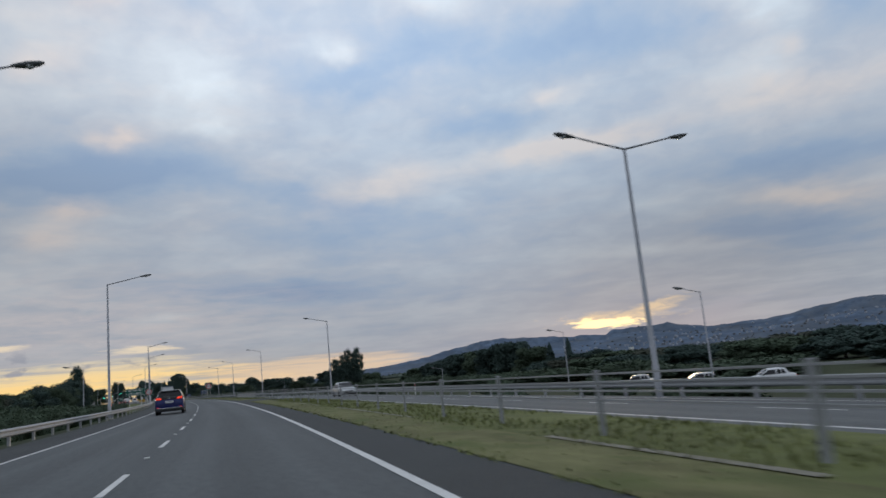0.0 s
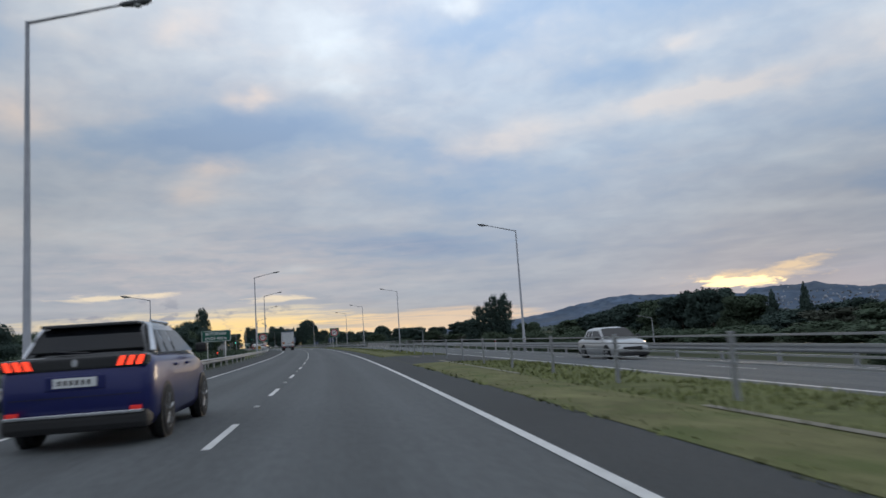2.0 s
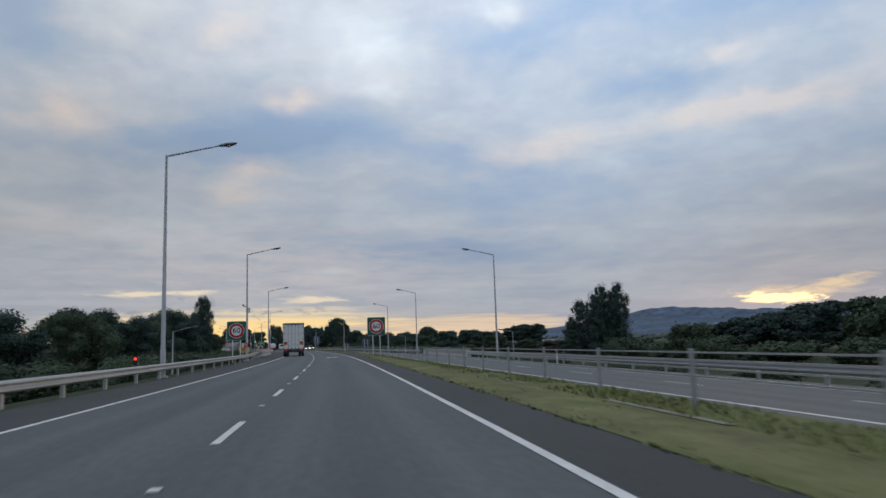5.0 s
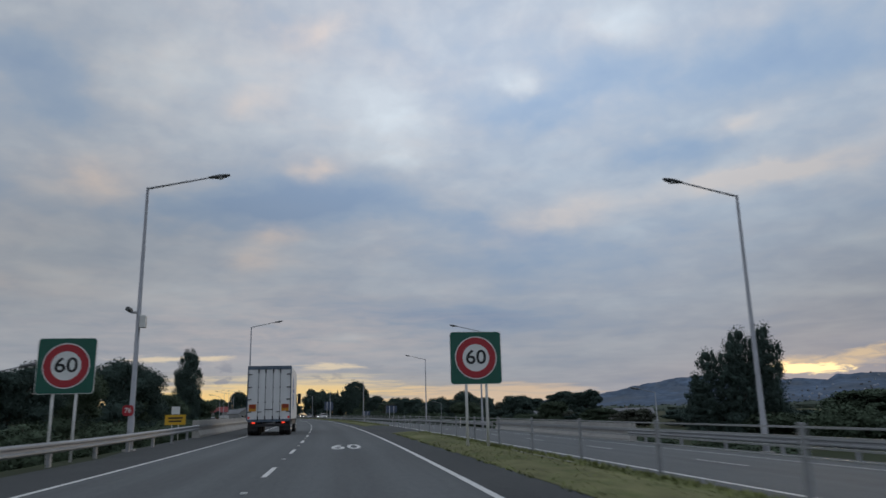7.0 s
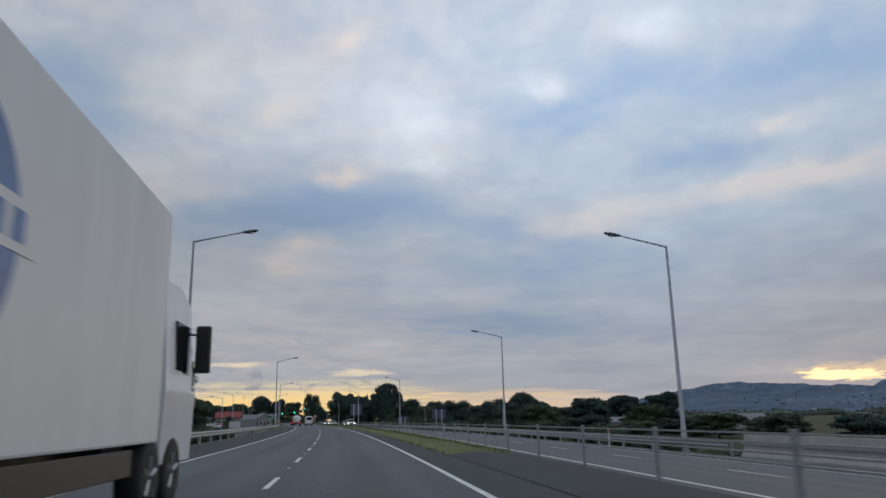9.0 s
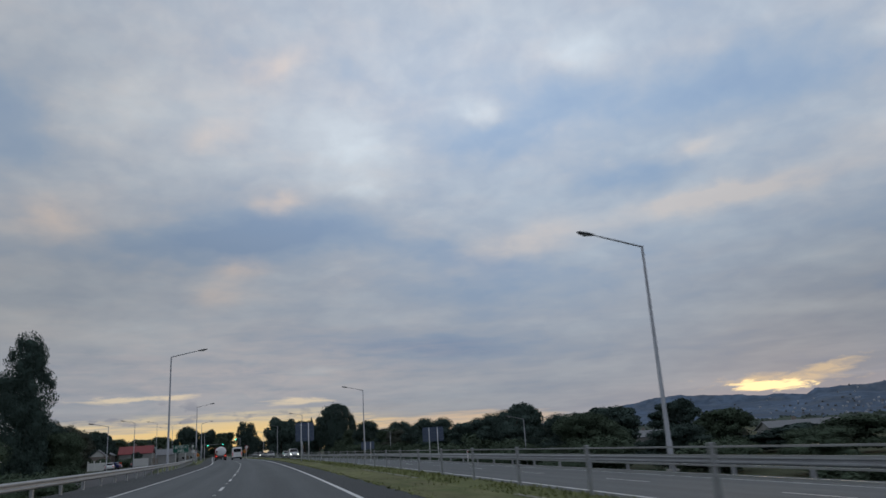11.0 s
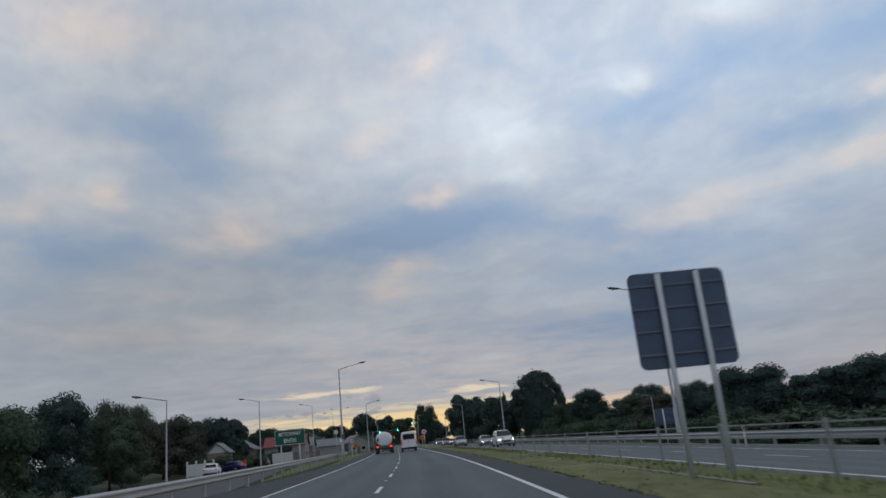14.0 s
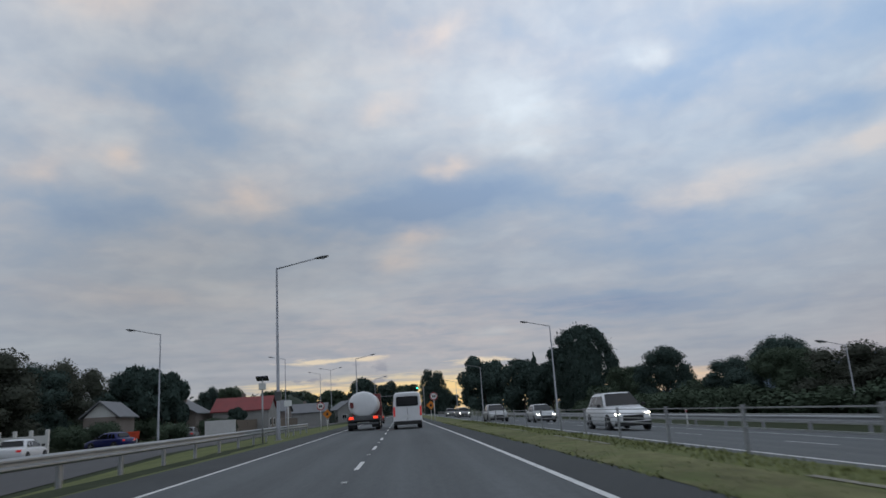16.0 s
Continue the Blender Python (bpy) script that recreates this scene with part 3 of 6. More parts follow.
tagged(sweep("edge_line", LINE, S0, S1, [(-5.02, 0.006), (-4.90, 0.006)]), "white painted edge line", kind="structure")
tagged(sweep("edge_line", LINE, S0, S1, [(lambda s: far_line(s) - 0.06, lambda s: cross_fall(far_line(s)) + 0.006), (lambda s: far_line(s) + 0.06, lambda s: cross_fall(far_line(s)) + 0.002)]), "white painted edge line", kind="structure")
tagged(sweep("edge_line", LINE, S0, S1, [(lambda s: far_line(s) + 7.1, lambda s: cross_fall(far_line(s) + 7.1) + 0.006), (lambda s: far_line(s) + 7.22, lambda s: cross_fall(far_line(s) + 7.22) + 0.006)]), "white painted edge line", kind="structure")
for k in range(-14, 82):
    s = 3.0 + 8.34 * k
    tagged(sweep("lane_dash", LINE, s - 1.3, s + 1.3, [(-1.54, 0.006), (-1.43, 0.006)], 2.6), "short white painted lane dash", kind="structure", group="lane dashes")
for k in range(-6, 60):
    s = 5.0 + 8.34 * k
    tagged(sweep("lane_dash", LINE, s - 1.3, s + 1.3, [(far_line(s) + 3.5, cross_fall(far_line(s) + 3.5) + 0.008), (far_line(s) + 3.61, cross_fall(far_line(s) + 3.61) + 0.008)], 2.6), "short white painted lane dash", kind="structure", group="lane dashes far")
stud_mesh = mesh_of(boxed(-0.05, 0.05, -0.06, 0.06, 0, 0.02, bevel=0.008), "road_stud", LINE)
for k in range(-2, 46):
    ob = new("road_stud", stud_mesh)
    ob.matrix_basis = placed(7.2 + 8.34 * k, -1.49, 0.002)
    tagged(ob, "small white reflective road stud on the asphalt", "road stud", "road studs")
# the painted speed figure on the lane
for text, u in (("6", -0.06), ("0", 0.50)):
    mark = lettering(text, 1.0, LINE, None, placed(180.2, u, 0.005), "painted_number", "white painted speed figure on the lane", width=0.46)
    for v in mark.data.vertices:
        v.co.y *= 4.6
    tagged(mark, kind="structure")

# grass blades along the median, thinner towards the far side
rng = np.random.default_rng(4)
verts, faces = [], []
for s_lo, s_hi, count in ((0, 200, 42000), (200, 420, 30000)):
    ss, kk = rng.uniform(s_lo, s_hi, count), rng.uniform(0.0, 1.0, count)
    hh, aa, ww = rng.uniform(0.04, 0.13, count), rng.uniform(0, math.tau, count), rng.uniform(0.012, 0.03, count)
    for s, k, h, a, w in zip(ss, kk, hh, aa, ww):
        if 72.5 < s < 88.0 or 196.0 < s < 221.5:
            continue
        clump = noise.noise((s * 0.35, k * 2.0, 0.0))
        if clump < -0.25 or (k * (far_line(s) - 3.8) < 1.45 and h > 0.07):
            continue
        k = k if k > 0.03 else 0.03
        u = 3.25 + (far_line(s) - 3.8) * k
        p = road(s, u, bank_top(k)(s))
        d = Vector((math.cos(a), math.sin(a), 0)) * w
        n0 = len(verts)
        h *= 0.85 + 0.4 * clump
        verts += [p - d, p + d, p + Vector((d.y * 2.2, -d.x * 2.2, h))]
        faces.append((n0, n0 + 1, n0 + 2))
for _ in range(9000):
    s, u, h = rng.uniform(0, 420), 3.25 + abs(rng.normal()) * 0.10 - 0.10, rng.uniform(0.02, 0.07)
    if 72.5 < s < 88.0 or 196.0 < s < 221.5 or noise.noise((s * 0.6, 4.0, 0.0)) < -0.1:
        continue
    p, a = road(s, u, -0.02), rng.uniform(0, math.tau)
    d = Vector((math.cos(a), math.sin(a), 0)) * rng.uniform(0.012, 0.03)
    n0 = len(verts)
    verts += [p - d, p + d, p + Vector((d.y * 2.5, -d.x * 2.5, h))]
    faces.append((n0, n0 + 1, n0 + 2))
tagged(new("grass", solid("grass", verts, faces, BLADE)), "short green and straw grass blades on the median", "grass", kind="stuff")

# ---- guard rails, barrier, parapets ----
W_BEAM = [(0.0, 0.0), (0.035, 0.02), (0.08, 0.05), (0.08, 0.09), (0.03, 0.13), (0.03, 0.18), (0.08, 0.22), (0.08, 0.26), (0.035, 0.29), (0.0, 0.31),
          (-0.012, 0.31), (0.022, 0.285), (0.066, 0.255), (0.066, 0.225), (0.016, 0.185), (0.016, 0.125), (0.066, 0.085), (0.066, 0.055), (0.022, 0.03), (-0.012, 0.0)]


def guardrail(s0, s1, u, base, face, spacing, label):
    """A W-beam on posts; u and base may follow s."""
    at = u if callable(u) else (lambda s: u)
    low = base if callable(base) else (lambda s: base)
    rail = thing("guardrail", placed(s0, at(s0), low(s0)), label, "guardrail", "guardrails")
    adopt(sweep("beam", STEEL, s0, s1, [((lambda d: lambda s: at(s) + d)(face * a), (lambda d: lambda s: low(s) + d)(0.40 + b)) for a, b in W_BEAM], 4.0, closed=True), rail)
    post = mesh_of(boxed(-0.05, 0.05, -0.08, 0.08, -0.25, 0.70), "post", STEEL)
    for k in range(int((s1 - s0) / spacing) + 1):
        s = s0 + k * spacing
        ob = new("post", post)
        ob.matrix_basis = placed(s, at(s) - face * 0.09, low(s))
        adopt(ob, rail)
    return rail


def flare(s):
    return float(np.interp(s, [325, 368], [-7.85, -9.0]))


guardrail(-60, 199, -7.85, lambda s: float(np.interp(s, [180, 199], [-0.15, -0.02])), 1, 4.0, "galvanised steel W-beam guardrail along the hard shoulder")
guardrail(236, 420, flare, -0.02, 1, 4.0, "galvanised steel W-beam guardrail along the hard shoulder")
guardrail(-40, 194, 16.5, -0.75, -1, 4.0, "galvanised W-beam guardrail beyond the opposite carriageway")
guardrail(227, 480, 16.5, -0.75, -1, 4.0, "galvanised W-beam guardrail beyond the opposite carriageway")


def parapet(s0, s1, u, base, side, label):
    wall = thing("bridge_parapet", placed(s0, u, base), label, "parapet", "bridge parapets")
    adopt(sweep("concrete_wall", CONCRETE, s0, s1, [(u - side * 0.18, base - 0.3), (u - side * 0.18, base + 0.12), (u - side * 0.02, base + 0.38), (u + side * 0.04, base + 0.98), (u + side * 0.28, base + 0.98), (u + side * 0.30, base - 0.3)], 4.0, closed=True), wall)
    tagged(adopt(sweep("rail", STEEL, s0, s1, [(u - side * 0.10, base + 0.58), (u - side * 0.05, base + 0.58), (u - side * 0.05, base + 0.72), (u - side * 0.10, base + 0.72)], 4.0, closed=True), wall), "galvanised rail")


parapet(199.3, 236, -7.95, -0.02, -1, "weathered concrete bridge parapet beside the shoulder")
parapet(194.5, 226.5, 16.9, -0.78, 1, "long pale concrete bridge parapet with a steel rail")

barrier = thing("wire_rope_barrier", placed(-20, 5.4, 0), "steel wire rope median barrier on slim galvanised posts", "barrier")


def barrier_side(s):
    return float(np.interp(s, [0, 60, 160, 205, 290, 360, 500], [5.4, 5.5, 5.8, 5.4, 6.4, 6.2, 6.2]))


rope_post = mesh_of(boxed(-0.03, 0.03, -0.05, 0.05, -0.12, 0.96, bevel=0.012), "post", POST_STEEL)
for k in range(-5, 116):
    ob = new("post", rope_post)
    s = 1.4 + 4.25 * k
    ob.matrix_basis = placed(s, barrier_side(s), cross_fall(barrier_side(s)) - 0.02)
    adopt(ob, barrier)
for h in (0.52, 0.65, 0.78, 0.90):
    ring = [(a, b) for a, b in ((-0.014, -0.012), (0.014, -0.012), (0.014, 0.014), (-0.014, 0.014))]
    adopt(sweep("rope", STEEL, -20, 492, [((lambda d: lambda s: barrier_side(s) + d)(a), (lambda d: lambda s: cross_fall(barrier_side(s)) - 0.02 + d)(h + b)) for a, b in ring], 4.0, closed=True), barrier)

# ---- hills ----
RIDGE = [(-8, 6), (-14, 16), (-19.4, 46), (-23.4, 64), (-27.9, 102), (-30.6, 122), (-33.5, 113), (-35.6, 108), (-39.3, 98), (-39.8, 117), (-41.9, 112), (-44.1, 113), (-47.6, 87), (-49.4, 95), (-51.9, 98), (-54.3, 115), (-56.2, 128), (-57.6, 136), (-60, 118), (-68, 125), (-80, 90), (-95, 60)]


def ridge(a):
    return float(np.interp(-a, [-r[0] for r in RIDGE], [r[1] for r in RIDGE]))


verts, faces = [], []
azs, rs = np.linspace(-6, -97, 520), np.linspace(0, 1, 34)
for a in azs:
    for f in rs:
        r = 2300 + 2100 * f
        x, y = 15 - math.sin(radians(a)) * r, 150 + math.cos(radians(a)) * r
        shape = math.sin(min(1.0, f / 0.55) * math.pi / 2) ** 1.3 if f < 0.55 else math.cos((f - 0.55) / 0.45 * math.pi / 2)
        spur = 0.78 + 0.22 * noise.noise((x * 0.0022, y * 0.0022, 1.0)) * (1 - abs(2 * f - 1)) + (0.22 if 0.45 < f < 0.65 else 0.0)
        crag = 5 * noise.noise((a * 1.1, 3.0, f * 4)) + 2.5 * noise.noise((a * 3.3, 8.0, f * 9))
        z = ridge(a) * shape * spur + crag * shape + (7 * noise.noise((x * 0.011, y * 0.011, 5.0)) + 2 * noise.noise((x * 0.03, y * 0.03, 9.0))) * shape
        verts.append((x, y, z - 4))
for i in range(len(azs) - 1):
    for k in range(len(rs) - 1):
        a = i * len(rs) + k
        faces.append((a, a + 1, a + 1 + len(rs), a + len(rs)))
hill_verts = verts
tagged(new("hills", solid("hills", verts, faces, HILL, True)), "tussock hills with haze-blue colour on the horizon under low cloud", kind="structure")
# houses scattered over the lower slopes
verts, faces = [], []
rng = random.Random(8)
for _ in range(420):
    a = rng.choice((rng.gauss(-50, 4.5), rng.gauss(-57, 5), rng.gauss(-44, 3), rng.uniform(-66, -30)))
    i = int((a + 6) / -91 * 519)
    k = int(min(14, abs(rng.gauss(5, 5))))
    if not 0 <= i < 519:
        continue
    p = Vector(hill_verts[i * len(rs) + k]).lerp(Vector(hill_verts[(i + 1) * len(rs) + k + 1]), rng.random())
    w, d, h, turn = rng.uniform(4, 8), rng.uniform(4, 7), rng.uniform(3, 4.5), rng.uniform(0, math.tau)
    n0 = len(verts)
    for z in (-3, h):
        for cx, cy in ((-w, -d), (w, -d), (w, d), (-w, d)):
            verts.append(p + Vector(((cx * math.cos(turn) - cy * math.sin(turn)) / 2, (cx * math.sin(turn) + cy * math.cos(turn)) / 2, z)))
    verts += [p + Vector((-w / 2 * math.cos(turn), -w / 2 * math.sin(turn), h + 2)), p + Vector((w / 2 * math.cos(turn), w / 2 * math.sin(turn), h + 2))]
    faces += [tuple(n0 + q for q in f) for f in ((0, 1, 5, 4), (1, 2, 6, 5), (2, 3, 7, 6), (3, 0, 4, 7), (4, 5, 9, 8), (6, 7, 8, 9), (5, 6, 9), (7, 4, 8))]
HOUSES = material("hillside_houses", (0.20, 0.21, 0.23), 0.8, vary=0.6, island=1.0, grain=0.01)
tagged(new("hillside_houses", solid("hillside_houses", verts, faces, HOUSES)), "pale houses scattered over the hill slopes", "houses", kind="stuff")


# ---- trees ----
def leaf_cloud(lobes, count, leaf, seed, spiky=0.0, core=0.70, flame=0.0):
    """Leaves over and inside a set of lobes (centre, radii), with a rough inner mass."""
    r = np.random.default_rng(seed)
    lobes = np.array(lobes, float)
    area = (lobes[:, 3] * lobes[:, 4] + lobes[:, 3] * lobes[:, 5] + lobes[:, 4] * lobes[:, 5])
    pick = r.choice(len(lobes), count, p=area / area.sum())
    d = r.normal(size=(count, 3))
    d /= np.linalg.norm(d, axis=1)[:, None]
    depth = r.uniform(0.62, 1.08, count) + 0.10 * r.random(count) ** 4
    reach = d * lobes[pick, 3:] * depth[:, None]
    reach[:, :2] *= (1 - flame * d[:, 2])[:, None]
    pos = lobes[pick, :3] + reach
    nrm = d + r.normal(size=(count, 3)) * 0.85
    nrm /= np.linalg.norm(nrm, axis=1)[:, None]
    t1 = np.cross(nrm, r.normal(size=(count, 3)))
    t1 /= np.linalg.norm(t1, axis=1)[:, None]
    t2 = np.cross(nrm, t1)
    size = leaf * r.uniform(0.55, 1.5, count)[:, None]
    long = 1.0 + spiky
    quad = np.stack([pos - t1 * size * long, pos - t2 * size * 0.6, pos + t1 * size * long, pos + t2 * size * 0.6], 1)
    verts = quad.reshape(-1, 3)
    faces = np.arange(count * 4).reshape(-1, 4).tolist()
    # a rough inner mass in each lobe
    ring, rows_in = 7, 6
    th, ph = np.meshgrid(np.pi * np.arange(rows_in) / (rows_in - 1), math.tau * np.arange(ring) / ring, indexing="ij")
    ball = np.stack([np.sin(th) * np.cos(ph), np.sin(th) * np.sin(ph), np.cos(th)], -1).reshape(-1, 3)
    inner = ball[None] * lobes[:, None, 3:] * core * r.uniform(0.75, 1.1, (len(lobes), len(ball), 1))
    inner[:, :, :2] *= (1 - flame * ball[:, 2])[None, :, None]
    inner = (inner + lobes[:, None, :3]).reshape(-1, 3)
    a, b = np.meshgrid(np.arange(rows_in - 1), np.arange(ring), indexing="ij")
    cell = np.stack([a * ring + b, a * ring + (b + 1) % ring, (a + 1) * ring + (b + 1) % ring, (a + 1) * ring + b], -1).reshape(-1, 4)
    more = (cell[None] + (len(verts) + np.arange(len(lobes)) * len(ball))[:, None, None]).reshape(-1, 4).tolist()
    return np.vstack([verts, inner]).tolist(), faces + more


def limbs(height, spread, seed, trunk=0.022, fork=0.32, count=6):
    r = random.Random(seed)
    bm = bmesh.new()
    tube(bm, (0, 0, -0.08), (0.01, 0, height * fork), trunk, trunk * 0.75, 7)
    tube(bm, (0.01, 0, height * fork), (0.0, 0.01, height * 0.8), trunk * 0.75, trunk * 0.2, 6)
    for k in range(count):
        a = math.tau * (k + r.random() * 0.6) / count
        z0 = height * r.uniform(fork * 0.8, fork * 1.5)
        tube(bm, (0, 0, z0), (math.cos(a) * spread * r.uniform(0.6, 0.9), math.sin(a) * spread * r.uniform(0.6, 0.9), z0 + height * r.uniform(0.15, 0.35)), trunk * 0.45, trunk * 0.12, 5)
    return bm


def lobes_round(seed, low=0.25, n=12, flat=1.0):
    r = random.Random(seed)
    out = [(0, 0, 0.58, 0.30, 0.30, 0.30)]
    for k in range(n * 2):
        a, f = math.tau * k / n + r.uniform(-0.5, 0.5), r.uniform(0.0, 1.0)
        z = low + 0.12 + (0.78 - low) * f
        reach = r.uniform(0.8, 1.12) * 0.36 * math.sqrt(max(0.05, 1 - (2 * f - 0.75) ** 2 / 1.9))
        q = r.uniform(0.08, 0.18)
        out.append((math.cos(a) * reach, math.sin(a) * reach, z, q, q, q * r.uniform(0.65, 0.95) * flat))
    return out


def lobes_poplar(seed, x=0.0, y=0.0, top=1.0, wide=0.32):
    """A dense column of upswept plumes, widest at mid height, with a ragged tip."""
    r = random.Random(seed)
    prof = lambda f: wide * float(np.interp(f, [0, 0.15, 0.45, 0.58, 0.72, 0.86, 0.96, 1.0], [0.36, 0.42, 0.46, 0.44, 0.36, 0.28, 0.17, 0.06]))
    out = []
    for k in range(8):
        f = k / 7
        w = prof(f * 0.92) * 0.84
        out.append((x + r.uniform(-0.2, 0.2) * w, y + r.uniform(-0.2, 0.2) * w, top * (0.08 + 0.82 * f), w, w, top * 0.10))
    for k in range(64):
        f, a = (k + r.random()) / 64 * 0.9 + 0.02, r.uniform(0, math.tau)
        w = prof(f)
        q = w * r.uniform(0.15, 0.27) + 0.006
        d = w * r.uniform(0.5, 0.92)
        out.append((x + math.cos(a) * d, y + math.sin(a) * d, top * f, q, q, top * r.uniform(0.05, 0.085)))
    return out


def lobes_dome(seed):
    r = random.Random(seed)
    out = [(0, 0, 0.50, 0.43, 0.43, 0.44), (0, 0, 0.28, 0.40, 0.40, 0.22)]
    for k in range(70):
        a, e = r.uniform(0, math.tau), r.uniform(-0.35, 1.45)
        q = r.uniform(0.055, 0.095)
        out.append((0.42 * math.cos(a) * math.cos(e), 0.42 * math.sin(a) * math.cos(e), 0.48 + 0.43 * math.sin(e), q, q, q * 0.7))
    return out


def lobes_conifer(seed):
    r = random.Random(seed)
    out = []
    for k in range(11):
        f = k / 10
        for j in range(3):
            a = r.uniform(0, math.tau)
            w = 0.42 * (1 - f) ** 0.8 + 0.04
            out.append((math.cos(a) * w * 0.5, math.sin(a) * w * 0.5, 0.12 + 0.82 * f, w * 0.6, w * 0.6, 0.05))
    return out


def lobes_shrub(seed):
    r = random.Random(seed)
    return [(r.uniform(-0.3, 0.3), r.uniform(-0.3, 0.3), r.uniform(0.15, 0.6), r.uniform(0.15, 0.27), r.uniform(0.15, 0.27), r.uniform(0.18, 0.36)) for _ in range(11)]


group_pop = lobes_poplar(31, -0.26, 0.05, 0.78, 0.42) + lobes_poplar(32, -0.10, -0.1, 0.86, 0.42) + lobes_poplar(33, 0.10, 0.08, 0.98, 0.45) + lobes_poplar(34, 0.30, -0.05, 1.0, 0.42) + lobes_poplar(35, -0.38, 0.0, 0.52, 0.42) + lobes_poplar(36, 0.20, 0.0, 0.9, 0.42)
KINDS = {
    "round": (lobes_round(1, 0.08), 7000, 0.024, LEAF, 0.0, "dark green broadleaved tree with a rounded crown"),
    "broad": (lobes_round(2, 0.04, 16), 7000, 0.024, LEAF_LIGHT, 0.0, "olive green broadleaved tree with an uneven crown"),
    "loose": (lobes_round(3, 0.14, 11), 5200, 0.026, LEAF, 0.0, "dark broadleaved tree with a loose, gappy crown"),
    "tall": (lobes_round(5, 0.04, 18, 1.15), 7000, 0.024, LEAF, 0.0, "tall dark green broadleaved tree in full leaf"),
    "dull": (lobes_round(7, 0.04, 13), 6000, 0.025, LEAF_DULL, 0.0, "brownish leafy tree with a low crown"),
    "poplar": (lobes_poplar(11, wide=0.9), 40000, 0.0080, LEAF, 0.0, "tall dark columnar poplar with a ragged outline"),
    "poplars": (group_pop, 46000, 0.0068, LEAF, 0.0, "close clump of tall dark poplars with pointed tops"),
    "dome": (lobes_dome(13), 26000, 0.011, LEAF, 0.0, "great dark evergreen tree with a domed crown"),
    "conifer": (lobes_conifer(17), 3200, 0.030, LEAF, 0.5, "dark pointed conifer with short branches"),
    "shrub": (lobes_shrub(19), 4000, 0.028, LEAF_LIGHT, 0.0, "dense green shrub growing on the bank"),
    "spiky": (lobes_round(23, 0.2, 10), 7000, 0.022, LEAF, 1.0, "dark spiky-leaved tree with drooping tufts"),
}
MESHES = {}
turns = random.Random(77)


def tree(kind, s, u, top, width, group=""):
    """A tree of that kind at s, u: top is the height of its tip over the road, width that of its crown."""
    lobes, count, leaf, mat, spiky, label = KINDS[kind]
    near = abs(u) < 46 and s < 500 and kind in ("round", "broad", "tall", "loose", "dull", "shrub")
    key = kind + " near" if near and (u < 0 or kind != "shrub") else kind
    if key not in MESHES:
        if key != kind:
            count, leaf = (int(count * 2.6), leaf * 0.46) if kind != "shrub" else (6000, 0.019)
        v, f = leaf_cloud(lobes, int(count * 1.3), leaf, len(KINDS) + sum(map(ord, kind)) % 50, spiky, core=0.55 if "poplar" in kind else 0.70, flame=-0.35 if "poplar" in kind else 0.0)
        low = 0.16 if kind in ("poplar", "poplars", "conifer", "shrub") else 0.32
        MESHES[key] = solid("crown", v, f, mat), mesh_of(limbs(1.0, 0.3, len(MESHES), 0.022 if kind != "shrub" else 0.012, low), "trunk", BARK, True)
    base = ground_height(s, u) - 0.1
    high = max(1.2, top - base)
    m = placed(s, u, base, turns.uniform(-180, 180) if kind != "poplars" else -8) @ Matrix.Diagonal((width, width, high, 1))
    ob = thing("shrub" if kind == "shrub" else "tree", m, label, "shrub" if kind == "shrub" else "tree", group)
    for name, me in (("trunk", MESHES[key][1]), ("crown", MESHES[key][0])):
        c = new(name, me)
        c.parent = ob
    return ob


# beyond the far carriageway
for kind, s, u, top, width in (
        ("broad", 262, 92, 3.4, 16), ("round", 248, 92, 4.4, 15), ("tall", 236, 90, 5.0, 14), ("loose", 226, 91, 6.3, 15), ("broad", 212, 92, 6.8, 15),
        ("round", 200, 90, 7.6, 14), ("loose", 188, 90, 7.4, 13), ("conifer", 171, 92, 6.0, 4.5), ("conifer", 162, 92, 6.6, 4.5), ("broad", 177, 90, 5.4, 13),
        ("round", 153, 92, 2.7, 14), ("broad", 141, 90, 1.9, 14), ("dull", 129, 92, 1.8, 13), ("round", 114, 90, 1.6, 14), ("broad", 98, 95, 1.3, 15), ("round", 84, 92, 1.1, 14), ("broad", 70, 95, 1.2, 14), ("tall", 58, 92, 1.4, 13)):
    tree(kind, s, u, top, width, "trees beyond the far carriageway")
tree("poplars", 246, 57, 12.6, 14.0)
tree("dome", 538, 160.8, 11.3, 19)
tree("tall", 382, 53.9, 5.8, 10)
tree("loose", 366, 66.4, 5.4, 11)
tree("tall", 374, 51.5, 7.2, 9)
tree("round", 409, 110.4, 8.1, 14)
for kind, s, u, top, width in (
        ("round", 450, 62.6, 4.2, 11), ("broad", 452, 74, 5.6, 12), ("loose", 450, 83, 6.6, 12), ("dull", 452, 94, 4.8, 11), ("loose", 448, 104, 5.8, 13), ("round", 450, 118, 8.2, 14),
        ("round", 420, 53.4, 4.8, 9), ("tall", 540, 60, 7.5, 14), ("broad", 330, 62, 3.2, 9), ("shrub", 214, 46, 2.2, 7), ("broad", 205, 52, 2.8, 8), ("shrub", 196, 50, 1.8, 7)):
    tree(kind, s, u, top, width, "trees beyond the far carriageway")
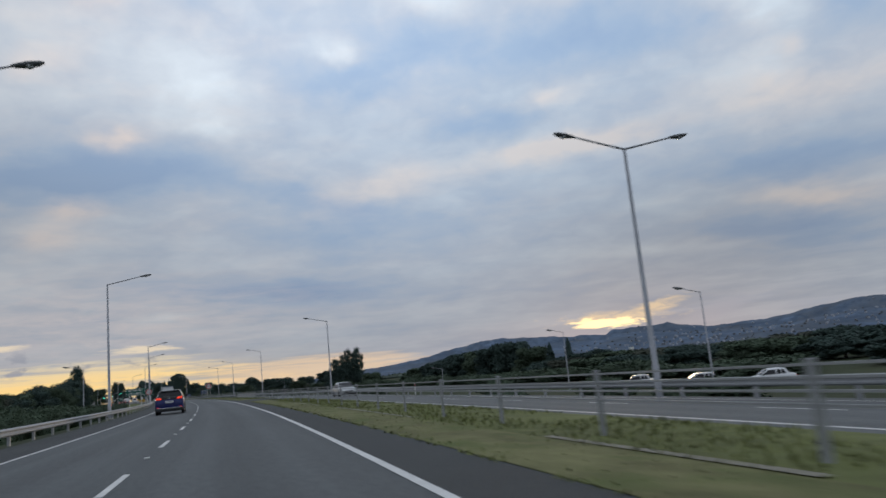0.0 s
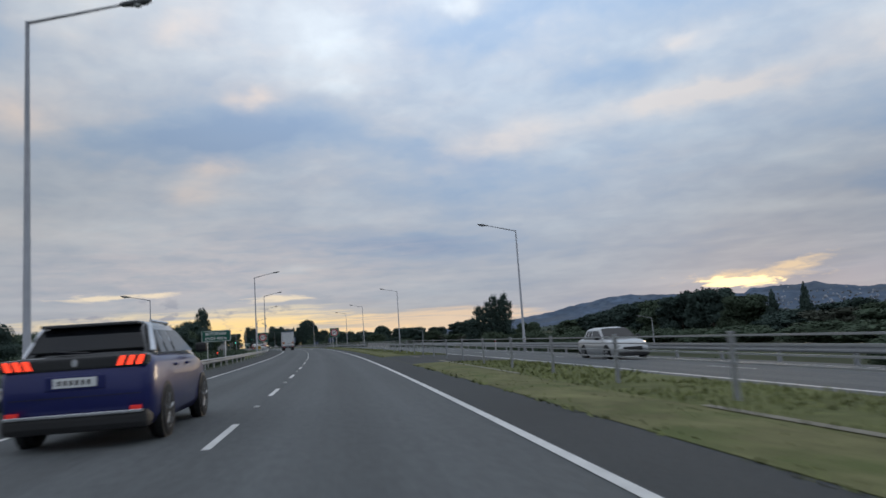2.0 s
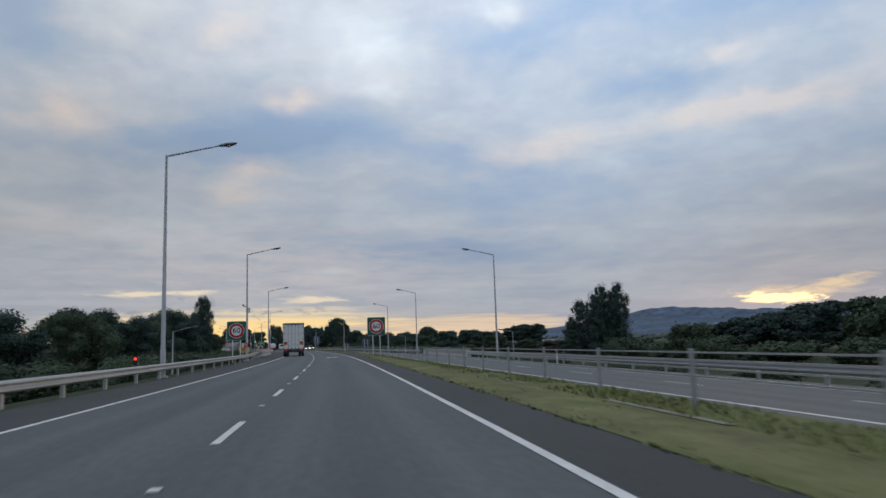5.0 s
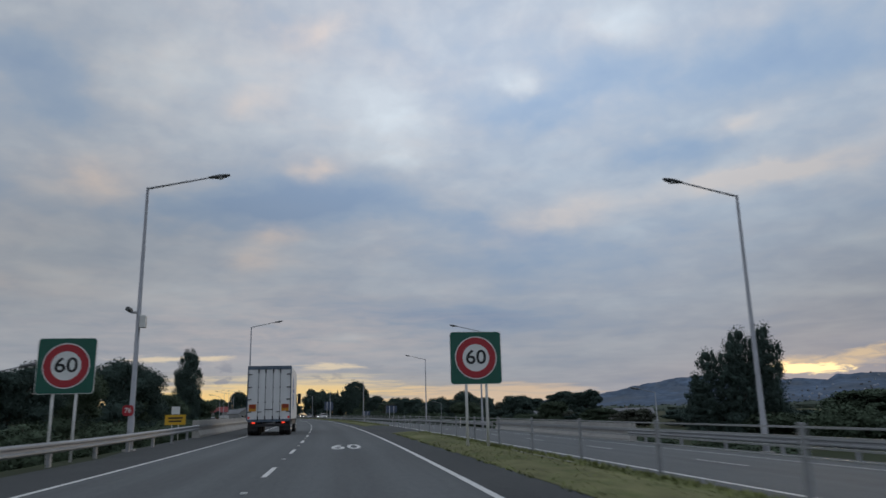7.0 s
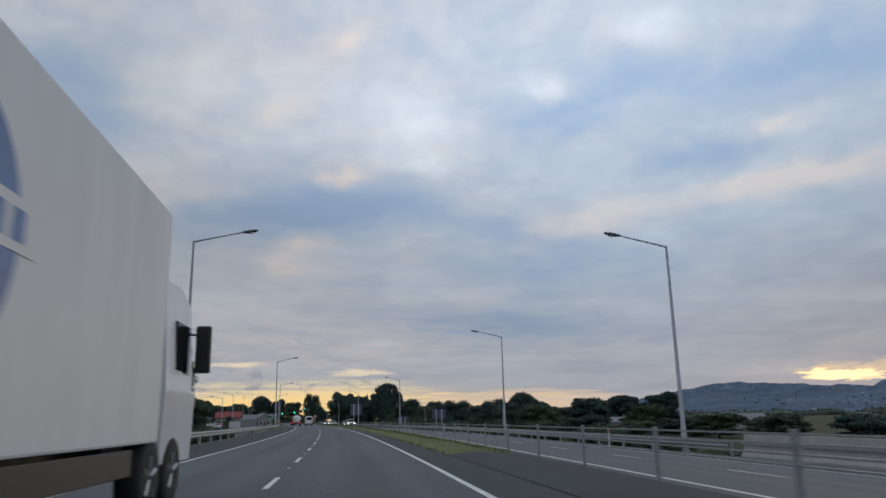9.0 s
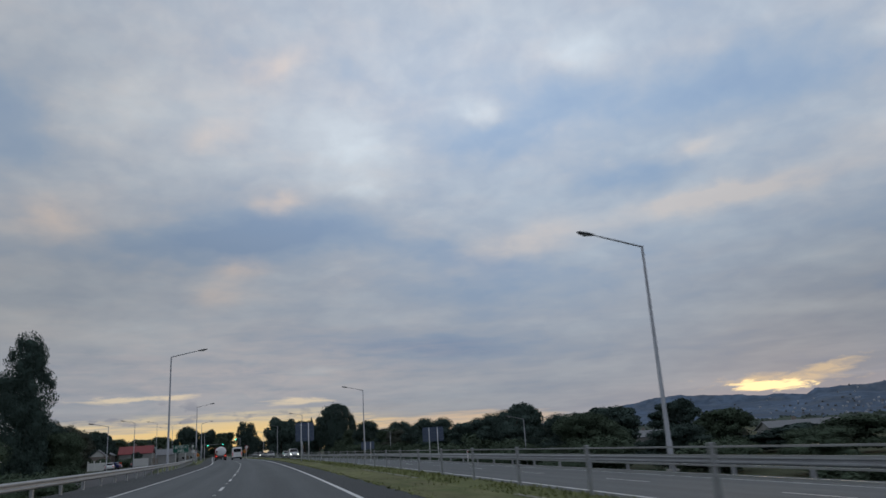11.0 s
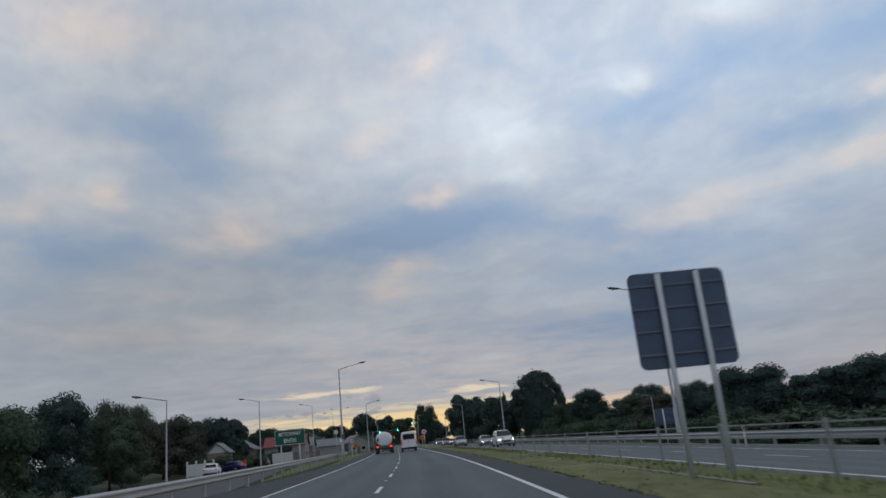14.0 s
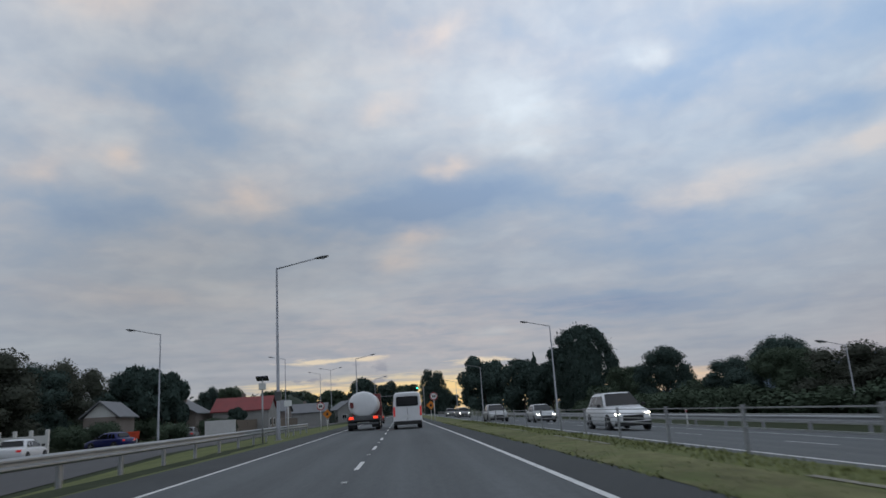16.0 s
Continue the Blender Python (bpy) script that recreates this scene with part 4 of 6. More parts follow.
for kind, s, top, width in (
        ("broad", 290, 0.5, 7), ("shrub", 300, 0.6, 8), ("round", 309, 1.4, 8), ("broad", 321, 3.5, 9), ("tall", 333, 3.7, 9), ("round", 346, 5.2, 10), ("shrub", 354, 3.4, 8),
        ("broad", 360, 4.6, 9), ("round", 374, 5.0, 10), ("loose", 387, 5.7, 9.5), ("shrub", 393, 3.8, 8), ("round", 401, 5.5, 8.5), ("dull", 410, 4.6, 9), ("broad", 420, 5.2, 8),
        ("tall", 430, 6.8, 8), ("round", 441, 5.6, 9), ("shrub", 449, 4.2, 9), ("loose", 459, 8.2, 9.5), ("broad", 471, 6.6, 9), ("shrub", 480, 5, 9)):
    tree(kind, s, 39 + turns.uniform(-2.5, 2.5), top, width, "trees beyond the far carriageway")
for k in range(30):
    s = 314 + 5.9 * k + turns.uniform(-1.5, 1.5)
    tree("shrub", s, turns.uniform(33.5, 36.5), turns.uniform(0.6, 1.9) + (0.8 if s > 400 else 0.0), turns.uniform(6, 9), "shrubs below the far carriageway")
tree("dome", 491, 34.5, 16.2, 14.5)
for kind, s, u, top, width in (
        ("tall", 505, 31, 9.5, 11), ("tall", 520, 27.5, 11.5, 11), ("round", 540, 20.8, 14.3, 13), ("tall", 556, 23, 14.0, 14), ("conifer", 512, 29, 12.5, 5),
        ("poplar", 650, 10.2, 17.8, 10), ("poplar", 652, 14.2, 17.0, 10), ("round", 660, 17, 11, 12), ("broad", 700, 1.5, 14.3, 15), ("round", 704, -9, 16.2, 15), ("tall", 700, -20, 18.2, 16),
        ("broad", 702, -33, 13.8, 17), ("round", 700, -46, 12.5, 17), ("loose", 705, -60, 13.5, 18), ("broad", 700, -78, 12.8, 20), ("round", 700, -97, 13, 20)):
    tree(kind, s, u, top, width, "trees where the road ends")
# below the bank on the near side
for kind, s, u, top, width in (
        ("broad", 100, -31, 5.0, 9), ("round", 112, -30, 5.0, 8), ("broad", 122, -30, 4.4, 9), ("dull", 135, -32, 4.0, 9), ("round", 150, -31, 4.0, 8), ("broad", 168, -33, 5.2, 10),
        ("round", 186, -32, 6.0, 11), ("broad", 205, -30, 6.6, 10), ("loose", 219, -33, 7.4, 11), ("round", 231, -30, 6.9, 10), ("broad", 250, -30, 7.2, 10), ("tall", 276, -30, 10.2, 14),
        ("broad", 300, -33, 6.0, 10), ("round", 318, -34, 6.5, 10), ("broad", 335, -31, 6.8, 9)):
    tree(kind, s, u, top, width, "trees below the bank")
tree("poplar", 348, -28.0, 18.2, 9.5)
for kind, s, u, top, width in (
        ("broad", 350, -24, 5.5, 7), ("round", 371, -30, 8.2, 8), ("broad", 384, -30, 7.0, 8), ("tall", 368, -40, 10.2, 8), ("dull", 393, -32, 9.2, 8), ("dull", 411, -33, 8.0, 10), ("round", 427, -37, 8.4, 9),
        ("dull", 437, -38, 9.4, 9), ("round", 464, -41, 10.4, 11), ("spiky", 443, -32, 8.4, 7.5), ("spiky", 465, -35, 8.8, 6.5), ("round", 481, -34, 7.6, 5), ("broad", 492, -33, 8.1, 7), ("broad", 520, -30, 8.0, 9), ("round", 548, -29, 8.6, 10), ("broad", 575, -32, 9.5, 11), ("shrub", 446, -24, 2.6, 4), ("shrub", 452, -24, 2.4, 4), ("spiky", 462, -24.5, 3.2, 3.5), ("shrub", 433, -25, 2.2, 4)):
    tree(kind, s, u, top, width, "trees by the side road")
for k in range(46):
    s = -12 + 7.4 * k + turns.uniform(-2, 2)
    tree("shrub", s, -turns.uniform(15.5, 20), turns.uniform(0.4, 2.0) + (1.0 if 40 < s < 130 else 0.0), turns.uniform(4.5, 7), "shrubs on the bank")
for k in range(26):
    s = 40 + 14 * k + turns.uniform(-4, 4)
    tree("shrub", s, turns.uniform(27, 32), turns.uniform(-1.6, 0.2), turns.uniform(5, 8), "shrubs below the far carriageway")

for k in range(15):
    s = 238 + 13 * k + turns.uniform(-3, 3)
    tree(("broad", "round", "dull")[k % 3], s, turns.uniform(64, 78), turns.uniform(0.2, 1.3), turns.uniform(10, 13), "trees beyond the far carriageway")
for k in range(9):
    s = 30 + 15 * k + turns.uniform(-3, 3)
    tree(("broad", "dull", "round")[k % 3], s, turns.uniform(68, 80), turns.uniform(0.2, 1.4), turns.uniform(10, 13), "trees beyond the far carriageway")

for k in range(22):
    s = 66 + 8.5 * k + turns.uniform(-2, 2)
    tree("shrub", s, turns.uniform(58, 66), turns.uniform(-0.4, 1.0), turns.uniform(9, 12), "shrubs below the far carriageway")
for k in range(14):
    s = 60 + 14 * k + turns.uniform(-3, 3)
    tree(("round", "dull", "broad")[k % 3], s, turns.uniform(104, 122), turns.uniform(0.8, 2.4), turns.uniform(13, 17), "trees beyond the far carriageway")

# woods closing the distance
rng = np.random.default_rng(21)
belt = []
for k in range(560):
    side = rng.random()
    if side < 0.40:
        a, r = rng.uniform(1, 85), rng.uniform(330, 640)
    elif side < 0.88:
        a, r = rng.uniform(-88, -9), rng.uniform(330, 760)
    else:
        a, r = rng.uniform(90, 270), rng.uniform(250, 500)
    if 230 < r < 650 and -16 < a < 3:
        r += 420
    h = rng.uniform(4.5, 9.0) * (1.25 if a > 0 else 0.62)
    belt.append((10 - math.sin(radians(a)) * r, 190 + math.cos(radians(a)) * r, h * 0.42 - 2.5, rng.uniform(6, 13), rng.uniform(6, 13), h * 0.62))
v, f = leaf_cloud(belt, 46000, 0.75, 5, 0.0, 0.86)
tagged(new("woods", solid("woods", v, f, FAR_TREES)), "dark belts of far trees along the horizon", "woods", kind="stuff")


# ---- street lamps ----
def lamp_head(bm, x, z, side, tilt=0.16):
    """A cobra head whose long axis runs along x."""
    rings = []
    for f, w, h0, h1 in ((0.0, 0.05, -0.03, 0.04), (0.12, 0.10, -0.07, 0.06), (0.45, 0.16, -0.12, 0.08), (0.75, 0.14, -0.10, 0.06), (0.9, 0.06, -0.03, 0.03)):
        px, pz = x + side * f, z + f * tilt
        rings.append([Vector((px, w * math.cos(q), pz + (h1 if math.sin(q) > 0 else -h0) * math.sin(q))) for q in [k * math.tau / 10 for k in range(10)]])
    return loft(bm, rings)


LAMP_MESH = {}


def street_lamp(s, u, base, high, arms, label, group, reach=3.1, radius=0.11):
    """A tapered pole with one or two slanting arms: arms holds -1 for an arm to the left, 1 for one to the right."""
    ob = thing("street_lamp", placed(s, u, base), label, "street lamp", group)
    key = (round(high, 1), arms, reach)
    if key not in LAMP_MESH:
        bm = bmesh.new()
        lathe(bm, [(-0.4, radius * 1.25), (0.0, radius * 1.25), (1.3, radius * 1.2), (1.32, radius), (high, radius * 0.52)], 2, (0, 0, 0), 10)
        pieces = [("pole", mesh_of(bm, "pole", POLE, True))]
        pieces.append(("base_plate", mesh_of(boxed(-0.22, 0.22, -0.22, 0.22, -0.05, 0.06, bevel=0.02), "base_plate", CONCRETE)))
        for side in arms:
            bm = bmesh.new()
            tube(bm, (0, 0, high - 0.05), (side * reach * 0.82, 0, high + 0.52 * reach / 3.1), radius * 0.42, radius * 0.32, 8)
            pieces.append(("arm", mesh_of(bm, "arm", POLE, True)))
            pieces.append(("lamp_head", mesh_of(lamp_head(bmesh.new(), side * reach * 0.8, high + 0.52 * reach / 3.1, side), "lamp_head", LAMP_HEAD, True)))
            bm = bmesh.new()
            lathe(bm, [(-0.07, 0.04), (-0.03, 0.12), (0.0, 0.13)], 2, (side * (reach * 0.8 + 0.5), 0, high + 0.52 * reach / 3.1 + 0.0), 10)
            pieces.append(("lens", mesh_of(bm, "lens", LENS, True)))
        LAMP_MESH[key] = pieces
    heads = []
    for name, me in LAMP_MESH[key]:
        c = new(name, me)
        c.parent = ob
        if name == "lamp_head":
            heads.append(c)
        if name == "lens":
            c.parent = heads[-1]
    return ob


for s in (22.7, 64, 145.6, 185, 236, 318, 399, 480, 560):
    street_lamp(s, -8.15, -0.1, 10.85, (1,), "tall grey steel street lamp leaning one arm over the motorway", "motorway lamps near side")
street_lamp(24.6, 16.0, -0.75, 10.1, (-1, 1), "tall grey street lamp with two arms beyond the guardrail", "motorway lamps far side", 2.75)
for s, u in ((103, 16.85), (182, 17.2), (231.5, 16.7), (273.3, 17.9), (358, 17.7), (434, 16.9), (512, 17.0), (590, 17.0)):
    street_lamp(s, u, -0.8, 10.9 if s == 182 else 10.55, (-1,), "tall grey steel street lamp with one arm over the far carriageway", "motorway lamps far side")
for s, top, side in ((116, 6.3, -1), (190, 3.2, 1)):
    street_lamp(s, -16.2, left_low(s), top - left_low(s), (side,), "smaller grey street lamp over the lower side road", "side road lamps", 2.2, 0.08)
for s, top in ((373, 6.7), (417, 9.1), (485, 11.8), (540, 12)):
    street_lamp(s, -21.2, left_low(s), top - left_low(s), (-1,), "grey street lamp over the side road", "side road lamps", 2.6, 0.09)
street_lamp(560, -20.5, left_low(560), 14.5, (-1, 1), "grey two-armed street lamp where the roads meet", "side road lamps", 2.8, 0.1)
for s, u, top in ((45, 34.6, 5.1), (82, 43, 4.5), (138, 47, 1.5), (215.6, 28.9, 2.4), (330, 33, 3.2), (405, 33, 4.0)):
    street_lamp(s, u, right_low(s), top - right_low(s), (-1,), "small grey street lamp below the far carriageway", "lower road lamps", 1.8, 0.07)

# traffic camera, cabinet and route shield on one pole
cctv = thing("traffic_camera", placed(185, -8.25, 5.5), "small grey traffic camera strapped to a lamp pole", "camera")
part("housing", lathe(bmesh.new(), [(-0.28, 0.07), (-0.25, 0.10), (0.2, 0.10), (0.24, 0.07)], 1, (-0.28, 0, 0), 12), LAMP_HEAD, cctv)
part("bracket", boxed(-0.22, 0.0, -0.04, 0.04, -0.16, -0.08), POLE, cctv)
cabinet = thing("equipment_box", placed(185, -8.1, 4.75), "pale grey equipment box fixed to a lamp pole", "box")
part("body", boxed(0.02, 0.26, -0.15, 0.15, 0, 0.5, bevel=0.02), POST_WHITE, cabinet)
shield = thing("route_marker", placed(184.85, -8.25, 1.45), "red and black route shield on a lamp pole", "sign")
part("panel", plate(bmesh.new(), 0.42, 0.42, 0.12, -0.05), SIGN_RED, shield)
lettering("76", 0.26, SIGN_WHITE, shield, pose(0, -0.056, 0) @ UPRIGHT)


# ---- signs ----
def posts(parent, xs, low, high, y=0.04, r=0.045, mat=None):
    for x in xs:
        part("post", tube(bmesh.new(), (x, y, low), (x, y, high), r, n=10), mat or POST_WHITE, parent, smooth=True)


def motorway_sign(s, u0, u1, z0, z1, lines, label):
    w, h = u1 - u0, z1 - z0
    ob = thing("motorway_sign", placed(s, (u0 + u1) / 2, 0, 0), label, "road sign", "motorway signs")
    low = ground_height(s, (u0 + u1) / 2)
    board = part("board", plate(bmesh.new(), w, h, 0.08, 0, 0, (z0 + z1) / 2, 0.03), SIGN_GREEN, ob)
    bm = bmesh.new()
    ring_o, ring_i = (w - 0.06, h - 0.06), (w - 0.12, h - 0.12)
    for x0, x1, a, b in ((-ring_o[0] / 2, ring_o[0] / 2, ring_i[1] / 2, ring_o[1] / 2), (-ring_o[0] / 2, ring_o[0] / 2, -ring_o[1] / 2, -ring_i[1] / 2), (-ring_o[0] / 2, -ring_i[0] / 2, -ring_i[1] / 2, ring_i[1] / 2), (ring_i[0] / 2, ring_o[0] / 2, -ring_i[1] / 2, ring_i[1] / 2)):
        box(bm, x0, x1, -0.006, 0.002, (z0 + z1) / 2 + a, (z0 + z1) / 2 + b)
    part("border", bm, SIGN_WHITE, board, "white border line")
    for k, text in enumerate(lines):
        z = z1 - h * (0.30 + 0.42 * k)
        lettering(text, h * 0.36, SIGN_WHITE, board, pose(0, -0.008, z) @ UPRIGHT, width=w * (0.72 if k == 0 or len(lines[1]) > 5 else 0.40))
    posts(ob, (-w * 0.3, w * 0.3), low - 0.2, z0 + h * 0.8, 0.08)
    return ob


motorway_sign(105, -10.05, -7.7, 1.80, 2.72, ("MOTORWAY", "ENDS 400 m"), "green motorway sign reading motorway ends 400 m")
motorway_sign(366, -10.95, -8.6, 1.83, 3.0, ("MOTORWAY", "ENDS"), "green motorway sign reading motorway ends on posts")


def speed_sign(s, u, z, size, label, low, group):
    ob = thing("speed_sign", placed(s, u, 0, 0), label, "road sign", group)
    board = part("board", plate(bmesh.new(), size, size, 0.1, 0, 0, z, 0.03), SIGN_GREEN, ob, "green backing board")
    bm = plate(bmesh.new(), size + 0.03, size + 0.03, 0.11, 0.003, 0, z, 0.024)
    part("rim", bm, SIGN_WHITE, board, "thin white edge")
    part("roundel", disc(bmesh.new(), size * 0.415, -0.008, 0, z, 0.01), SIGN_WHITE, board, "white disc")
    part("ring", disc(bmesh.new(), size * 0.395, -0.016, 0, z, 0.009, size * 0.265), SIGN_RED, board, "red ring")
    lettering("60", size * 0.38, SIGN_BLACK, board, pose(0, -0.014, z) @ UPRIGHT, width=size * 0.40)
    posts(ob, (-size * 0.2, size * 0.2), low - 0.3, z + size * 0.3, 0.08)
    return ob


speed_sign(177.2, 4.33, 2.81, 1.66, "green-backed 60 speed sign standing in the median grass", -0.05, "gateway speed signs")
speed_sign(178.3, -8.5, 2.79, 1.70, "green-backed 60 speed sign behind the guardrail", -0.6, "gateway speed signs")


GALVANISED = material("bright_galvanised_post", (0.52, 0.54, 0.56), 0.5, 0.2, vary=0.12, grain=6.0)
SIGN_RAIL = material("sign_rail_aluminium", (0.13, 0.155, 0.20), 0.5, 0.3, vary=0.12)


def sign_back(s, u, z0, z1, w, low, label, rails=4):
    ob = thing("sign_back", placed(s, u, 0, 0), label, "road sign", "signs facing away")
    h = z1 - z0
    board = part("board", plate(bmesh.new(), w, h, 0.14, 0, 0, (z0 + z1) / 2, 0.025), SIGN_BACK, ob, "blue-grey aluminium back")
    for k in range(rails):
        z = z0 + h * (k + 0.6) / (rails + 0.2)
        part("stiffener", boxed(-w * 0.49, w * 0.49, -0.03, 0.0, z - 0.018, z + 0.018, bevel=0.006), SIGN_RAIL, board)
    posts(ob, (-w * 0.2, w * 0.2), low - 0.3, z1 - 0.05, -0.09, 0.055, GALVANISED)
    return ob


sign_back(322, 5.0, 2.0, 3.88, 1.92, -0.1, "back of a large road sign on two steel posts")
sign_back(326, 20.0, 1.15, 2.75, 2.5, -1.2, "back of a road sign beyond the far guardrail")
sign_back(364, 19.4, 0.55, 1.75, 2.2, -1.2, "back of a road sign beyond the far guardrail", 2)

# roadworks boards and temporary speed signs
def roundel_sign(s, u, z, r, low, label):
    ob = thing("temporary_speed_sign", placed(s, u, 0), label, "road sign", "temporary speed signs")
    board = part("disc", disc(bmesh.new(), r, 0, 0, z, 0.02), SIGN_WHITE, ob)
    part("ring", disc(bmesh.new(), r * 0.98, -0.008, 0, z, 0.009, r * 0.76), SIGN_RED, board, "red ring")
    bm = box(bmesh.new(), -r * 0.42, -r * 0.06, -0.006, 0.0, z - r * 0.32, z + r * 0.32)
    part("mark", box(bm, r * 0.06, r * 0.42, -0.006, 0.0, z - r * 0.32, z + r * 0.32), SIGN_BLACK, board, "black figures")
    posts(ob, (0,), low - 0.2, z, 0.05, 0.04)


def works_sign(s, u, z, w, low, label):
    ob = thing("roadworks_sign", placed(s, u, 0), label, "road sign", "roadworks signs")
    bm = plate(bmesh.new(), w, w, 0.05, 0, 0, 0, 0.02)
    bmesh.ops.rotate(bm, verts=bm.verts, cent=(0, 0, 0), matrix=Matrix.Rotation(radians(45), 3, "Y"))
    bmesh.ops.translate(bm, verts=bm.verts, vec=(0, 0, z))
    board = part("board", bm, ORANGE, ob)
    part("symbol", box(bmesh.new(), -w * 0.16, w * 0.16, -0.006, 0, z - w * 0.22, z + w * 0.2), SIGN_BLACK, board, "black symbol")
    posts(ob, (0,), low - 0.2, z, 0.05, 0.03)


roundel_sign(430, -8.88, 2.27, 0.42, -0.4, "white temporary speed disc with a red ring on the verge")
roundel_sign(430, 2.99, 2.58, 0.42, -0.1, "white temporary speed disc with a red ring in the median")
works_sign(431, -8.3, 1.45, 0.7, -0.2, "orange diamond roadworks sign on the verge")
works_sign(433, 2.75, 1.7, 0.7, -0.1, "orange diamond roadworks sign in the median")
yellow = thing("roadworks_board", placed(203, -9.9, 0), "yellow roadworks board with illegible black lines behind the parapet", "road sign")
part("board", plate(bmesh.new(), 1.25, 0.62, 0.03, 0, 0, 1.0, 0.02), YELLOW, yellow)
part("writing", box(box(bmesh.new(), -0.45, 0.45, -0.006, 0, 1.06, 1.16), -0.38, 0.38, -0.006, 0, 0.86, 0.96), SIGN_BLACK, yellow, "illegible black lines")
part("plate", plate(bmesh.new(), 0.52, 0.48, 0.03, 0, 0, 1.58, 0.02), SIGN_WHITE, yellow, "white plate")
posts(yellow, (-0.2, 0.2), -1.2, 1.75, 0.05, 0.03)

detector = thing("detector_pole", placed(397, -8.75, 0), "slim grey pole with pale cabinet and solar panel behind the guardrail", "pole")
part("pole", tube(bmesh.new(), (0, 0, -0.4), (0, 0, 3.2), 0.05, n=10), STEEL, detector, smooth=True)
part("cabinet", boxed(-0.2, 0.2, -0.12, 0.12, 2.95, 3.35, bevel=0.03), POST_WHITE, detector, "small pale cabinet")
bm = boxed(-0.36, 0.36, -0.26, 0.26, -0.02, 0.02)
bmesh.ops.rotate(bm, verts=bm.verts, cent=(0, 0, 0), matrix=Matrix.Rotation(radians(-28), 3, "X"))
bmesh.ops.translate(bm, verts=bm.verts, vec=(0, 0, 3.62))
part("solar_panel", bm, SOLAR, detector, "small dark tilted solar panel")
part("panel_stem", tube(bmesh.new(), (0, 0, 3.3), (0, 0, 3.62), 0.03, n=8), STEEL, detector)
plate_sign = thing("small_sign", placed(408, -8.9, 0), "small white plate on a post behind the guardrail", "road sign")
part("board", plate(bmesh.new(), 0.55, 0.42, 0.04, 0, 0, 2.3, 0.02), SIGN_WHITE, plate_sign)
posts(plate_sign, (0,), -0.5, 2.4, 0.04, 0.035)
box_ob = thing("control_box", placed(398.6, -8.05, 2.3), "dark control box strapped to a lamp pole", "box")
part("body", boxed(-0.2, 0.2, -0.3, -0.1, 0, 0.55, bevel=0.02), LAMP_HEAD, box_ob)

for s, u, z in ((520, 3.0, 6.46), (522, -1.3, 4.95), (521, -6.5, 4.9)):
    sig = thing("traffic_signal", placed(s, u, 0), "black traffic signal head showing green", "traffic signal", "traffic signals")
    head = part("housing", boxed(-0.18, 0.18, -0.12, 0.15, z - 0.75, z + 0.3, bevel=0.03), BLACK, sig)
    for k, mat in ((0.08, BLACK), (-0.24, BLACK), (-0.55, SIGNAL_GREEN)):
        part("lens", disc(bmesh.new(), 0.13 if mat is BLACK else 0.17, -0.14, 0, z + k + (0.4 if mat is SIGNAL_GREEN else -0.28), 0.02), mat, head)
    reach = 4.5 - u if u > 0 else -8.5 - u
    part("mast", tube(bmesh.new(), (reach, 0.2, -0.3), (reach, 0.2, z + 0.2), 0.07, n=10), POLE, sig, smooth=True)
    if reach:
        part("outreach", tube(bmesh.new(), (reach, 0.2, z), (0, 0.2, z), 0.05, n=8), POLE, sig, smooth=True)
for s in (60, 110, 160, 240, 300, 345, 395):
    mark = thing("edge_marker_post", placed(s, 16.1, cross_fall(16.1)), "slim white edge marker post by the far guardrail", "marker post", "edge marker posts")
    part("blade", boxed(-0.05, 0.05, -0.012, 0.012, -0.1, 1.05, bevel=0.004), POST_WHITE, mark)
    part("reflector", boxed(-0.03, 0.03, -0.018, -0.012, 0.8, 0.95), SIGN_RED, mark)

# red signal by the lower road, and a slim white pylon far off
sig = thing("traffic_signal", placed(172.9, -16.0, left_low(172.9)), "black traffic signal head showing red by the lower road", "traffic signal", "traffic signals")
top = 0.57 - left_low(172.9)
head = part("housing", boxed(-0.17, 0.17, -0.12, 0.14, top - 0.7, top + 0.25, bevel=0.03), BLACK, sig)
for k, mat in ((0.0, TAIL), (-0.26, BLACK), (-0.52, BLACK)):
    part("lens", disc(bmesh.new(), 0.12, -0.14, 0, top + k, 0.02), mat, head)
part("mast", tube(bmesh.new(), (0, 0.2, -0.3), (0, 0.2, top + 0.2), 0.06, n=10), POLE, sig, smooth=True)
pylon = thing("pylon_sign", pose(158, 190, -3.0), "slim white pylon among far trees", "pylon")
part("shaft", boxed(-0.45, 0.45, -0.3, 0.3, -0.5, 5.8, bevel=0.1), POST_WHITE, pylon)
part("head", boxed(-0.75, 0.75, -0.34, 0.34, 4.9, 5.8, bevel=0.1), POST_WHITE, pylon)


